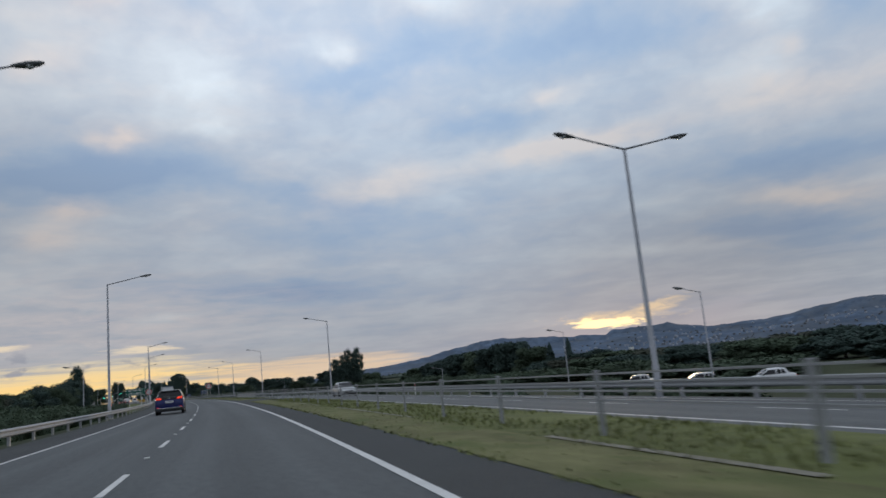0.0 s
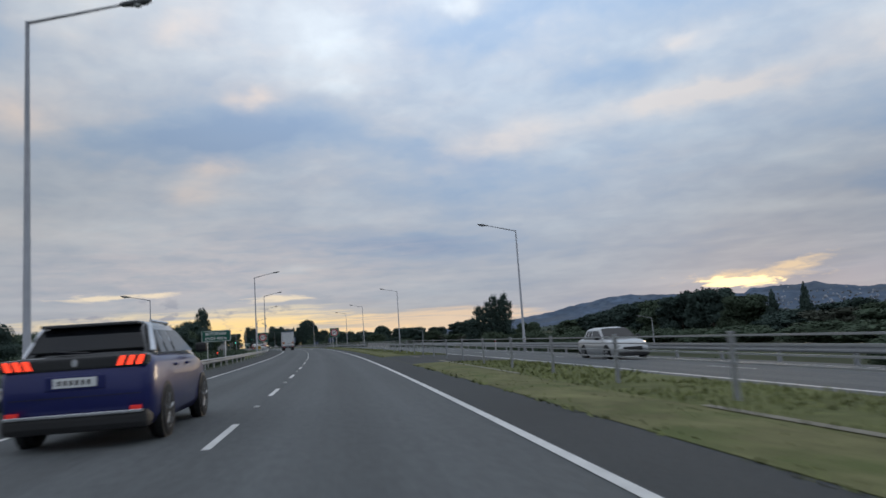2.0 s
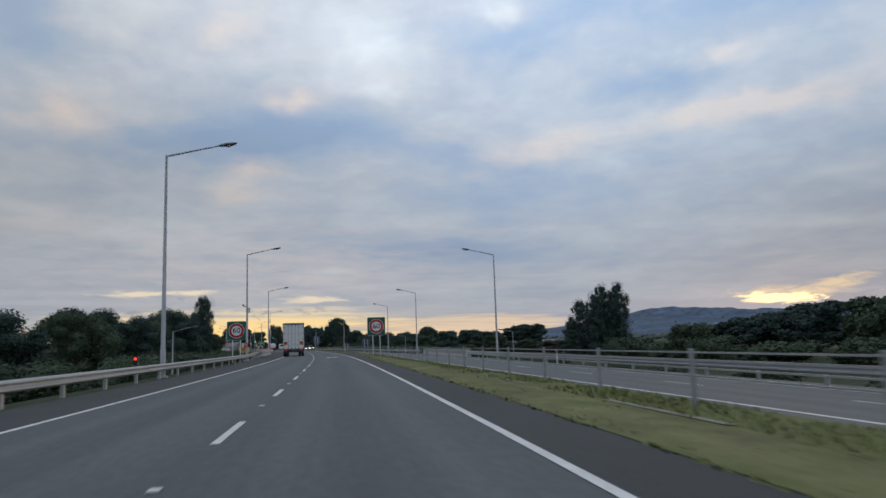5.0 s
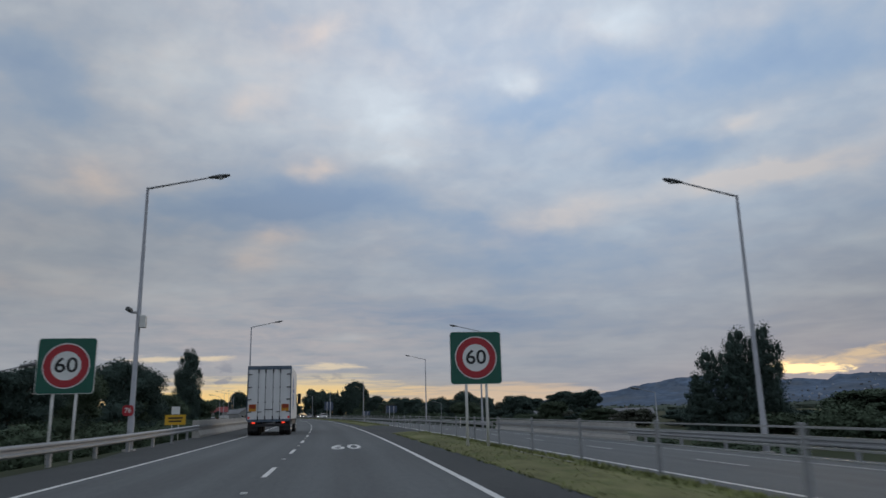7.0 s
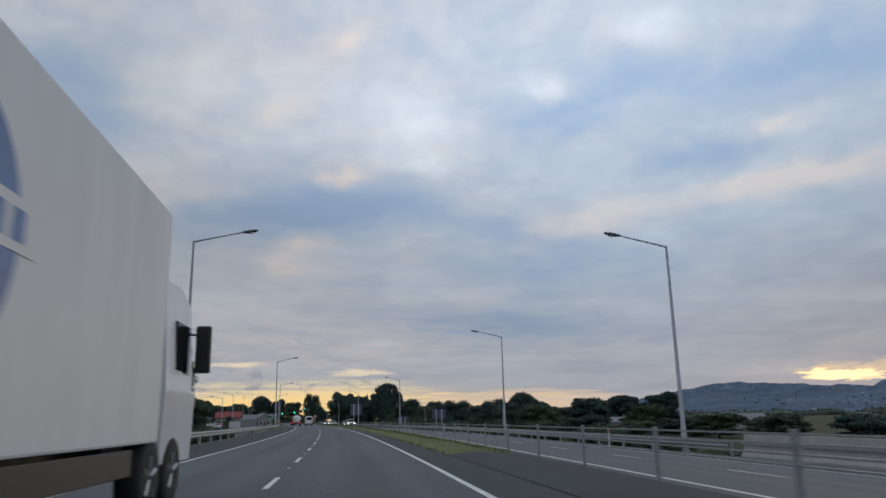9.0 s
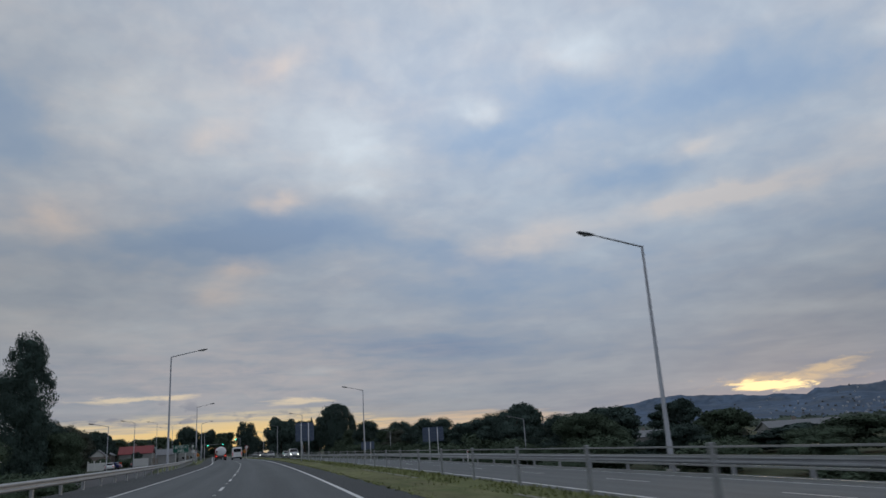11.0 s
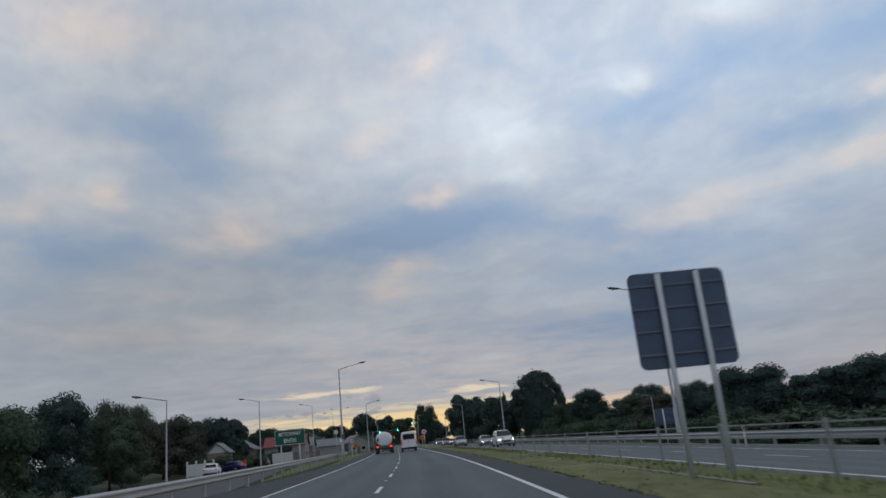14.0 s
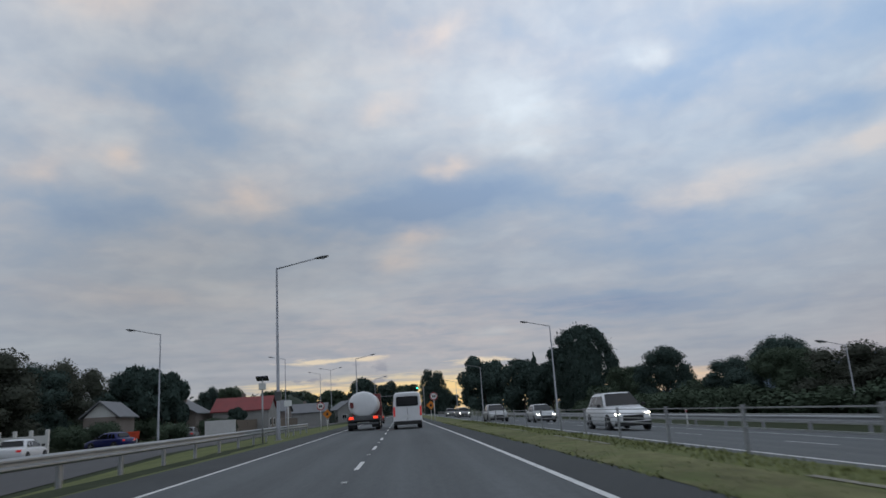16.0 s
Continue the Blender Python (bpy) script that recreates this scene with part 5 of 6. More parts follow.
# ---- vehicles: x to the right, y ahead, z up, on the ground ----
def wheel(parent, x, y, r, w, rim_r, dual=False):
    side = 1 if x > 0 else -1
    ob = part("wheel", lathe(bmesh.new(), [(-w / 2, rim_r), (-w / 2, r * 0.93), (-w * 0.38, r), (w * 0.38, r), (w / 2, r * 0.93), (w / 2, rim_r)], 0, (x, y, r), 26), RUBBER, parent, "black rubber tyre", smooth=True)
    bm = bmesh.new()
    face = x + side * w * 0.46
    lathe(bm, [(face - side * 0.05, rim_r * 1.0), (face + side * 0.01, rim_r * 0.97), (face, rim_r * 0.88), (face - side * 0.06, rim_r * 0.84), (face - side * 0.07, 0.02)], 0, (0, y, r), 24)
    for k in range(5):
        a = math.tau * k / 5 + 0.3
        c, s = math.cos(a), math.sin(a)
        tube(bm, (face - side * 0.02, y + c * 0.04, r + s * 0.04), (face - side * 0.01, y + c * rim_r * 0.9, r + s * rim_r * 0.9), 0.035 if r < 0.4 else 0.05, n=6)
    part("rim", bm, RIM, ob, "grey metal rim")
    return ob


def section(y, w, z0, z1, crown, tuck=0.9):
    """One ring of a car's lower body: half-width w, from z0 up to the shoulder z1, with a crowned top."""
    half = [(w * 0.55, z0), (w * tuck, z0 + 0.03), (w * 0.985, z0 + 0.16), (w, z0 + (z1 - z0) * 0.5), (w * 0.99, z1 - 0.10), (w * 0.95, z1 - 0.02), (w * 0.86, z1 + crown * 0.55), (w * 0.5, z1 + crown)]
    return [Vector((x, y, z)) for x, z in half] + [Vector((-x, y, z)) for x, z in half[::-1]]


def cabin_ring(y, wb, wr, zb, zr):
    half = [(wb, zb), (wb * 0.6 + wr * 0.4, zb + (zr - zb) * 0.45), (wr * 1.01, zr - 0.09), (wr * 0.93, zr - 0.03), (wr * 0.6, zr)]
    return [Vector((x, y, z)) for x, z in half] + [Vector((-x, y, z)) for x, z in half[::-1]]


def car(name, label, paint, m, L, W, H, belt, group="", lights="", suv=True, bonnet=0.30, boot=0.10, top=None):
    """A car with the body lofted from rings, glass set on the cabin, wheels and lamps."""
    ob = thing(name, m, label, "car", group)
    w, gc = W / 2, 0.20 if suv else 0.15
    back, front = -L / 2, L / 2
    yb, yf = back + boot * L, front - bonnet * L
    nose = belt - (0.10 if suv else 0.08)
    rings = [section(back, w * 0.91, gc + 0.22, belt - 0.16, 0.02), section(back + 0.07, w * 0.975, gc + 0.1, belt - 0.04, 0.03), section(back + 0.35, w, gc, belt, 0.04), section(-L * 0.18, w, gc, belt, 0.03),
             section(L * 0.12, w, gc, belt - 0.02, 0.03), section(yf, w * 0.99, gc, belt - 0.03, 0.06), section(front - 0.55, w * 0.96, gc, nose - 0.05, 0.05), section(front - 0.15, w * 0.88, gc + 0.05, nose - 0.17, 0.03), section(front, w * 0.74, gc + 0.12, nose - 0.30, 0.01)]
    body = part("body", loft(bmesh.new(), rings), paint, ob, smooth=True)
    roof0, roof1 = yb + 0.62, yf - 0.75
    cab = [(yb - 0.02 if suv else yb, belt - 0.02, w * 0.93, w * 0.90), (yb + 0.16, belt + (H - belt) * 0.42, w * 0.93, w * 0.86), (roof0 - 0.28, H - 0.06, w * 0.93, w * 0.76), (roof0 + 0.1, H - 0.005, w * 0.93, w * 0.75),
           ((roof0 + roof1) / 2, H, w * 0.93, w * 0.75), (roof1, H - 0.03, w * 0.93, w * 0.73), (roof1 + 0.40, belt + (H - belt) * 0.52, w * 0.93, w * 0.80), (yf + 0.05, belt - 0.01, w * 0.93, w * 0.9)]
    part("cabin", loft(bmesh.new(), [cabin_ring(y, wb, wr, belt - 0.05, max(zr, belt + 0.02)) for y, zr, wb, wr in cab]), top or paint, ob, smooth=True)

    def side_glass(y0, y1, t0, t1, sgn):
        bm = bmesh.new()
        zlo, zhi = belt + 0.035, H - 0.15
        xlo, xhi = w * 0.925 + 0.012, w * 0.765 + 0.022
        q = [Vector((sgn * x, y, z)) for x, y, z in ((xlo, y0, zlo), (xlo, y1, zlo), (xhi, t1, zhi), (xhi, t0, zhi))]
        inner = [p - Vector((sgn * 0.03, 0, 0)) for p in q]
        return loft(bm, [q, inner])

    mid = (yb + yf) / 2 - 0.12
    for sgn in (-1, 1):
        part("side_window", side_glass(mid + 0.05, yf - 0.15, mid + 0.05, roof1 + 0.0, sgn), GLASS, ob, "dark tinted glass")
        part("side_window", side_glass(yb + 0.75, mid - 0.05, yb + 0.78, mid - 0.05, sgn), GLASS, ob, "dark tinted glass")
        part("side_window", side_glass(yb + 0.32, yb + 0.66, yb + 0.52, yb + 0.70, sgn), GLASS, ob, "dark tinted glass")
        mirror = part("wing_mirror", boxed(sgn * (w + 0.02), sgn * (w + 0.20), yf - 0.28, yf - 0.14, belt + 0.0, belt + 0.15, bevel=0.04) if sgn > 0 else boxed(-w - 0.20, -w - 0.02, yf - 0.28, yf - 0.14, belt, belt + 0.15, bevel=0.04), BLACK, ob)
        for y in (mid - 0.18, mid + 0.62):
            part("door_handle", boxed(min(sgn * (w - 0.01), sgn * (w + 0.025)), max(sgn * (w - 0.01), sgn * (w + 0.025)), y - 0.11, y + 0.11, belt - 0.17, belt - 0.135, bevel=0.008), paint, ob)
        for y in (back + 0.86, front - 0.88):
            # The body side is solid; a black disc paints the shaded wheel well.
            well_disc = bmesh.new()
            r = 0.36 if suv else 0.33
            lathe(well_disc, [(sgn * (w - 0.10), r * 1.1), (sgn * (w + 0.004), r * 1.1), (sgn * (w + 0.004), 0.05)], 0, (0, y, r), 24)
            part("wheel_arch", well_disc, BLACK, ob)
            wheel(ob, sgn * (w - 0.085), y, r, 0.215, r * 0.68)
        if suv:
            part("roof_rail", tube(bmesh.new(), (sgn * w * 0.69, roof0 + 0.12, H - 0.02), (sgn * w * 0.675, roof1 - 0.1, H - 0.028), 0.024, n=8), CHROME, ob)
    # rear and front glass
    q0 = [Vector((-w * 0.78, yb + 0.045, belt + 0.10)), Vector((w * 0.78, yb + 0.045, belt + 0.10)), Vector((w * 0.67, roof0 - 0.36, H - 0.12)), Vector((-w * 0.67, roof0 - 0.36, H - 0.12))]
    part("rear_window", loft(bmesh.new(), [[p + Vector((0, -0.045, 0.02)) for p in q0], q0]), GLASS, ob, "dark tinted rear glass")
    q1 = [Vector((-w * 0.82, yf - 0.02, belt + 0.05)), Vector((w * 0.82, yf - 0.02, belt + 0.05)), Vector((w * 0.66, roof1 + 0.08, H - 0.10)), Vector((-w * 0.66, roof1 + 0.08, H - 0.10))]
    part("windscreen", loft(bmesh.new(), [[p + Vector((0, 0.075, 0.045)) for p in q1], q1]), GLASS, ob, "dark windscreen glass")
    part("rear_bumper", boxed(-w * 0.95, w * 0.95, back - 0.05, back + 0.30, gc + 0.02, gc + 0.26, bevel=0.08), BLACK, ob)
    part("front_bumper", boxed(-w * 0.84, w * 0.84, front - 0.3, front + 0.03, gc + 0.02, gc + 0.20, bevel=0.05), BLACK, ob)
    part("grille", boxed(-w * 0.5, w * 0.5, front - 0.14, front + 0.012, gc + 0.24, nose - 0.27, bevel=0.02), BLACK, ob)
    for sgn in (-1, 1):
        lamp = HEADLIGHT if lights == "head" else LENS
        x0, x1 = sorted((sgn * w * 0.60, sgn * w * 0.84))
        part("headlight", boxed(x0, x1, front - 0.36, front - 0.05, nose - 0.27, nose - 0.16, bevel=0.03), lamp, ob, "lit headlamp" if lights == "head" else "")
        if lights != "claws":
            part("tail_light", boxed(min(sgn * w * 0.62, sgn * w * 0.93), max(sgn * w * 0.62, sgn * w * 0.93), back - 0.01, back + 0.2, belt - 0.24, belt - 0.1, bevel=0.02), TAIL if lights == "tail" else RED_GLOW_DIM, ob)
    return ob, body


GLOSS_BLACK = material("gloss_black_paint", (0.016, 0.017, 0.020), 0.22, vary=0.1, coat=0.8)
ob, body = car("blue_car", "metallic blue compact crossover with red tail lamps lit", BLUE_PAINT, placed(55.0, -3.22, 0), 4.45, 1.84, 1.63, 1.12, lights="claws", top=GLOSS_BLACK)
back = -4.45 / 2
part("tailgate_panel", boxed(-0.70, 0.70, back - 0.015, back + 0.12, 0.99, 1.17, bevel=0.03), GLOSS_BLACK, ob, "gloss black band between the lamps")
for sgn in (-1, 1):
    cluster = part("tail_light", boxed(min(sgn * 0.50, sgn * 0.87), max(sgn * 0.50, sgn * 0.87), back - 0.025, back + 0.2, 1.00, 1.16, bevel=0.03), GLOSS_BLACK, ob, "gloss black lamp cluster")
    for k in range(3):
        x = sgn * (0.56 + 0.115 * k)
        bm = boxed(-0.036, 0.036, back - 0.04, back - 0.018, 1.02, 1.14, bevel=0.008)
        for v in bm.verts:
            v.co.x += x + (v.co.z - 1.08) * 0.4 * sgn
        part("claw", bm, TAIL, cluster, "glowing red claw mark")
    wing = [Vector((sgn * x, back + y, z)) for x, y, z in ((0.775, 0.46, 1.18), (0.80, 0.62, 1.18), (0.665, 0.98, 1.57), (0.655, 0.80, 1.57))]
    part("pillar_trim", loft(bmesh.new(), [wing, [p + Vector((sgn * 0.03, -0.015, 0.012)) for p in wing]]), CHROME, ob, "brushed metal pillar trim")
    # The reflector's shine is a faint emission in its material.
    part("reflector", boxed(min(sgn * 0.66, sgn * 0.80), max(sgn * 0.66, sgn * 0.80), back - 0.065, back - 0.02, 0.46, 0.51, bevel=0.01), RED_GLOW_DIM, ob, "red bumper reflector with a faint glow of its own")
part("plate_recess", boxed(-0.36, 0.36, back - 0.012, back + 0.05, 0.74, 0.93, bevel=0.02), BLUE_PAINT, ob)
part("number_plate", boxed(-0.26, 0.26, back - 0.03, back + 0.02, 0.78, 0.90, bevel=0.006), SIGN_WHITE, ob, "white number plate with dark bars")
bm = bmesh.new()
for k in range(6):
    box(bm, -0.20 + k * 0.07, -0.165 + k * 0.07, back - 0.034, back - 0.028, 0.81, 0.87)
part("plate_marks", bm, SIGN_BLACK, ob, "dark bars")
part("badge", disc(bmesh.new(), 0.05, back - 0.026, 0, 1.08, 0.012, n=12, squash=0.7), CHROME, ob, "small chrome badge")
part("bumper_trim", boxed(-0.82, 0.82, back - 0.075, back - 0.03, 0.42, 0.46, bevel=0.008), CHROME, ob, "chrome strip")
part("tailgate_seam", boxed(-0.78, 0.78, back - 0.008, back + 0.02, 0.655, 0.663), BLACK, ob)
part("wiper", tube(bmesh.new(), (0.05, back + 0.40, 1.20), (-0.40, back + 0.41, 1.24), 0.016, n=6), BLACK, ob)
part("spoiler", boxed(-0.62, 0.62, back + 0.56, back + 0.90, 1.555, 1.60, bevel=0.016), GLOSS_BLACK, ob, "black roof spoiler")

car("silver_car", "silver family car driving the opposite lane", SILVER_PAINT, placed(75.0, 12.9, cross_fall(12.9), 180), 4.55, 1.78, 1.46, 0.92, "oncoming cars", "", suv=False, boot=0.14)
car("white_car", "pale utility vehicle driving the opposite lane", WHITE_PAINT, placed(387, 9.6, cross_fall(9.6), 180), 4.8, 1.88, 1.72, 1.06, "oncoming cars", "head")
car("silver_car", "small silver car in the opposite lane", SILVER_PAINT, placed(412, 10.8, cross_fall(10.8), 180), 4.3, 1.74, 1.46, 0.92, "oncoming cars", "head", suv=False, boot=0.12)
car("grey_car", "small pale grey car in the opposite lane", SILVER_PAINT, placed(416, 7.6, cross_fall(7.6), 180), 4.2, 1.72, 1.48, 0.92, "oncoming cars", "", suv=False, boot=0.12)
for s, u in ((462, 8.6), (475, 9.2), (492, 8.6), (505, 12.0)):
    car("dark_car", "dark car with headlamps lit coming from the crossroads", GREY_PAINT, placed(s, u, cross_fall(u), 180), 4.4, 1.78, 1.52, 0.95, "oncoming cars", "head", suv=False, boot=0.12)
car("red_car", "red car ahead in the near lane", RED_PAINT, placed(440, -3.4, 0), 4.2, 1.72, 1.48, 0.92, "", "tail", suv=False, boot=0.12)
car("blue_parked_car", "blue hatchback parked on the side road", BLUE_PAINT, placed(418, -25.6, left_low(418), 70), 4.1, 1.70, 1.46, 0.92, "parked cars", "", suv=False, boot=0.12)
car("white_parked_car", "white saloon parked on the side road", WHITE_PAINT, placed(400, -23.9, left_low(400), 5), 4.4, 1.72, 1.44, 0.92, "parked cars", "", suv=False, boot=0.14)
car("dark_parked_car", "dark hatchback parked by the fence", GREY_PAINT, placed(436, -24.0, left_low(436), 5), 4.1, 1.70, 1.46, 0.92, "parked cars", "", suv=False, boot=0.12)


# ---- box truck ----
MARKER = material("orange_reflective", (0.55, 0.24, 0.02), 0.45, vary=0.12)
MARKER_RED = material("red_reflective", (0.40, 0.06, 0.02), 0.45, vary=0.12)
truck = thing("box_truck", placed(198.0, -3.8, 0), "white box truck with closed rear doors and red tail lamps", "truck")
TL, TW, Z0, Z1 = 8.9, 1.25, 0.90, 3.98
body = part("box_body", boxed(-TW, TW, 0.05, TL, Z0, Z1, bevel=0.03), PANEL, truck, "white insulated freight box")
frame_bm = bmesh.new()
for a in ((-TW - 0.01, -TW + 0.05, 0.0, 0.09, Z0 - 0.04, Z1 + 0.01), (TW - 0.05, TW + 0.01, 0.0, 0.09, Z0 - 0.04, Z1 + 0.01), (-TW + 0.05, TW - 0.05, 0.0, 0.09, Z1 - 0.20, Z1 + 0.01), (-TW + 0.05, TW - 0.05, -0.02, 0.09, Z0 - 0.12, Z0 + 0.02)):
    box(frame_bm, *a)
part("rear_frame", frame_bm, material("blue_grey_frame", (0.10, 0.135, 0.18), 0.5, 0.2, vary=0.15), truck, "blue-grey door frame")
for sgn in (-1, 1):
    door = part("rear_door", boxed(min(sgn * 0.012, sgn * (TW - 0.06)), max(sgn * 0.012, sgn * (TW - 0.06)), 0.01, 0.05, Z0 + 0.03, Z1 - 0.22, bevel=0.008), PANEL, truck)
    for x in (0.22, 0.62):
        rod = part("lock_rod", tube(bmesh.new(), (sgn * x, -0.03, Z0 + 0.0), (sgn * x, -0.03, Z1 - 0.16), 0.018, n=8), STEEL, door, "steel locking rod")
        for z, half in ((Z0 + 0.08, 0.12), (Z1 - 0.28, 0.12), (Z0 + 1.0, 0.03), (Z0 + 1.85, 0.03)):
            part("rod_keeper", boxed(sgn * x - 0.035, sgn * x + 0.035, -0.06, 0.0, z - half, z + half, bevel=0.01), BLACK, door, "black rod keeper")
        part("lock_handle", boxed(sgn * x - (0.22 if sgn > 0 else 0.02), sgn * x + (0.02 if sgn > 0 else 0.22), -0.065, -0.04, Z0 + 0.42 + (0.14 if x < 0.5 else 0), Z0 + 0.46 + (0.14 if x < 0.5 else 0)), BLACK, door)
    for z in (Z0 + 0.45, Z0 + 1.15, Z0 + 1.85, Z0 + 2.6):
        part("hinge", boxed(min(sgn * (TW - 0.26), sgn * (TW + 0.01)), max(sgn * (TW - 0.26), sgn * (TW + 0.01)), -0.03, 0.0, z - 0.035, z + 0.035, bevel=0.012), LAMP_HEAD, door, "dark hinge")
    mk = part("marker_board", boxed(min(sgn * 0.72, sgn * 1.14), max(sgn * 0.72, sgn * 1.14), -0.008, 0.004, Z0 + 0.48, Z0 + 0.88), MARKER, door, "yellow reflective board")
    bm = bmesh.new()
    bm.faces.new([bm.verts.new(p) for p in ((sgn * 0.76, -0.012, Z0 + 0.88), (sgn * 1.12 if sgn > 0 else sgn * 0.76 - 0.36, -0.012, Z0 + 0.88), (sgn * 0.76 + (0.36 if sgn > 0 else -0.36), -0.012, Z0 + 0.66), (sgn * 0.76, -0.012, Z0 + 0.62))])
    bmesh.ops.solidify(bm, geom=bm.faces[:], thickness=0.004)
    part("marker_patch", bm, MARKER_RED, mk, "red reflective patch")
    part("tail_light", boxed(min(sgn * 0.76, sgn * 0.94), max(sgn * 0.76, sgn * 0.94), -0.06, 0.03, Z0 - 0.21, Z0 - 0.13, bevel=0.015), TAIL, truck, "glowing red tail lamp")
    # Glows faintly by itself in place of reflected light.
    part("reflector", disc(bmesh.new(), 0.06, 0.0, sgn * (TW - 0.12), Z0 + 0.12, 0.01, n=16), RED_GLOW_DIM, truck, "faintly glowing round red reflector")
    part("mud_flap", boxed(min(sgn * 0.62, sgn * 1.2), max(sgn * 0.62, sgn * 1.2), 0.35, 0.38, 0.28, Z0 - 0.08), BLACK, truck)
    for y in (1.15, 2.45, TL - 0.2, TL + 0.95):
        wheel(truck, sgn * (TW - 0.17), y, 0.48, 0.30, 0.29)
        if y < 3:
            wheel(truck, sgn * (TW - 0.52), y, 0.48, 0.30, 0.29)
    # No real skirt: an added black panel for the darkness under the box.
    part("side_skirt", boxed(min(sgn * (TW - 0.08), sgn * (TW - 0.03)), max(sgn * (TW - 0.08), sgn * (TW - 0.03)), 3.3, TL - 1.0, 0.55, Z0 - 0.05, bevel=0.01), BLACK, truck)
part("tail_bar", boxed(-1.05, 1.05, 0.05, 0.18, 0.50, 0.66, bevel=0.02), BLACK, truck)
part("chassis", box(boxed(-0.48, -0.36, 0.3, TL + 1.2, 0.66, 0.98), 0.36, 0.48, 0.3, TL + 1.2, 0.66, 0.98), BLACK, truck)
part("logo", loft(bmesh.new(), [[Vector((TW + e, 3.4 + 1.05 * math.cos(k * math.tau / 40), 2.48 + 1.02 * math.sin(k * math.tau / 40))) for k in range(40)] for e in (0.001, 0.006)]), BLUE_LOGO, truck, "plain blue oval emblem")
part("logo_band", boxed(TW + 0.004, TW + 0.010, 2.1, 4.75, 2.40, 2.82), PANEL, truck, "white band across the emblem")
bm = bmesh.new()
for k in range(7):
    box(bm, TW + 0.008, TW + 0.014, 2.25 + k * 0.34, 2.47 + k * 0.34, 2.48, 2.73)
for k in range(4):
    box(bm, TW + 0.008, TW + 0.014, 2.7 + k * 0.36, 2.95 + k * 0.36, 2.10, 2.30)
part("logo_marks", bm, BLUE_LOGO, truck, "illegible blue bars")
cabin = part("cab", loft(bmesh.new(), [[Vector((x, y, z)) for x, z in ((-1.2, 0.6), (1.2, 0.6), (1.24, 1.6), (1.16, top), (-1.16, top), (-1.24, 1.6))] for y, top in ((TL + 0.25, 3.1), (TL + 1.2, 3.15), (TL + 1.9, 2.95), (TL + 2.1, 1.7), (TL + 2.15, 1.2))]), WHITE_PAINT, truck, "white cab")
part("cab_window", boxed(1.19, 1.225, TL + 0.8, TL + 1.7, 1.75, 2.6, bevel=0.01), GLASS, cabin)
for sgn in (-1, 1):
    part("mirror", boxed(sgn * 1.40 - 0.12, sgn * 1.40 + 0.12, TL + 1.75, TL + 1.85, 1.9, 2.65, bevel=0.04), BLACK, cabin)
    part("mirror_arm", tube(bmesh.new(), (sgn * 1.18, TL + 1.7, 2.5), (sgn * 1.40, TL + 1.8, 2.5), 0.02, n=6), BLACK, cabin)
part("exhaust", tube(bmesh.new(), (1.05, TL + 0.12, 0.9), (1.05, TL + 0.12, 3.5), 0.07, n=12), CHROME, truck, "upright chrome exhaust", smooth=True)
part("beacon", lathe(bmesh.new(), [(3.15, 0.07), (3.25, 0.07), (3.3, 0.02)], 2, (0.9, TL + 0.8, 0), 12), CHROME, cabin)

# ---- white van ahead ----
van = thing("white_van", placed(403.0, -0.1, 0), "white high-roofed van with a dark rear window", "van")
VL = 5.9
rings = []
for y, k in ((0.0, 0.965), (0.12, 1.0), (4.3, 1.0), (4.75, 0.98)):
    half = [(0.86, 0.32), (0.97, 0.42), (0.99, 1.2), (0.965, 1.75), (0.90, 2.30), (0.80, 2.44), (0.4, 2.48)]
    rings.append([Vector((x * k, y, z * (k if z > 2 else 1))) for x, z in half] + [Vector((-x * k, y, z * (k if z > 2 else 1))) for x, z in half[::-1]])
half = [(0.84, 0.32), (0.95, 0.42), (0.95, 0.9), (0.93, 1.1), (0.86, 1.2), (0.7, 1.25), (0.4, 1.27)]
rings.append([Vector((x, 5.3, z)) for x, z in half] + [Vector((-x, 5.3, z)) for x, z in half[::-1]])
rings.append([Vector((x * 0.9, VL, z * 0.85 + 0.02)) for x, z in half] + [Vector((-x * 0.9, VL, z * 0.85 + 0.02)) for x, z in half[::-1]])
part("body", loft(bmesh.new(), rings), WHITE_PAINT, van, smooth=False)
part("rear_window", plate(bmesh.new(), 1.50, 0.66, 0.09, -0.03, 0, 1.85, 0.05), GLASS, van, "dark rear glass")
part("door_gap", boxed(-0.008, 0.008, -0.012, 0.02, 0.5, 2.25), BLACK, van)
part("rear_bumper", boxed(-0.95, 0.95, -0.10, 0.14, 0.30, 0.55, bevel=0.04), BLACK, van)
part("number_plate", boxed(-0.26, 0.26, -0.03, 0.0, 0.82, 0.94), SIGN_WHITE, van, "white number plate")
for sgn in (-1, 1):
    part("tail_light", boxed(min(sgn * 0.84, sgn * 0.965), max(sgn * 0.84, sgn * 0.965), -0.03, 0.1, 0.85, 1.5, bevel=0.02), RED_GLOW_DIM, van, "red tail lamp")
    part("wing_mirror", boxed(min(sgn * 1.0, sgn * 1.2), max(sgn * 1.0, sgn * 1.2), 4.5, 4.62, 1.25, 1.6, bevel=0.03), BLACK, van)
    for y in (1.05, 4.75):
        wheel(van, sgn * 0.86, y, 0.35, 0.24, 0.22)

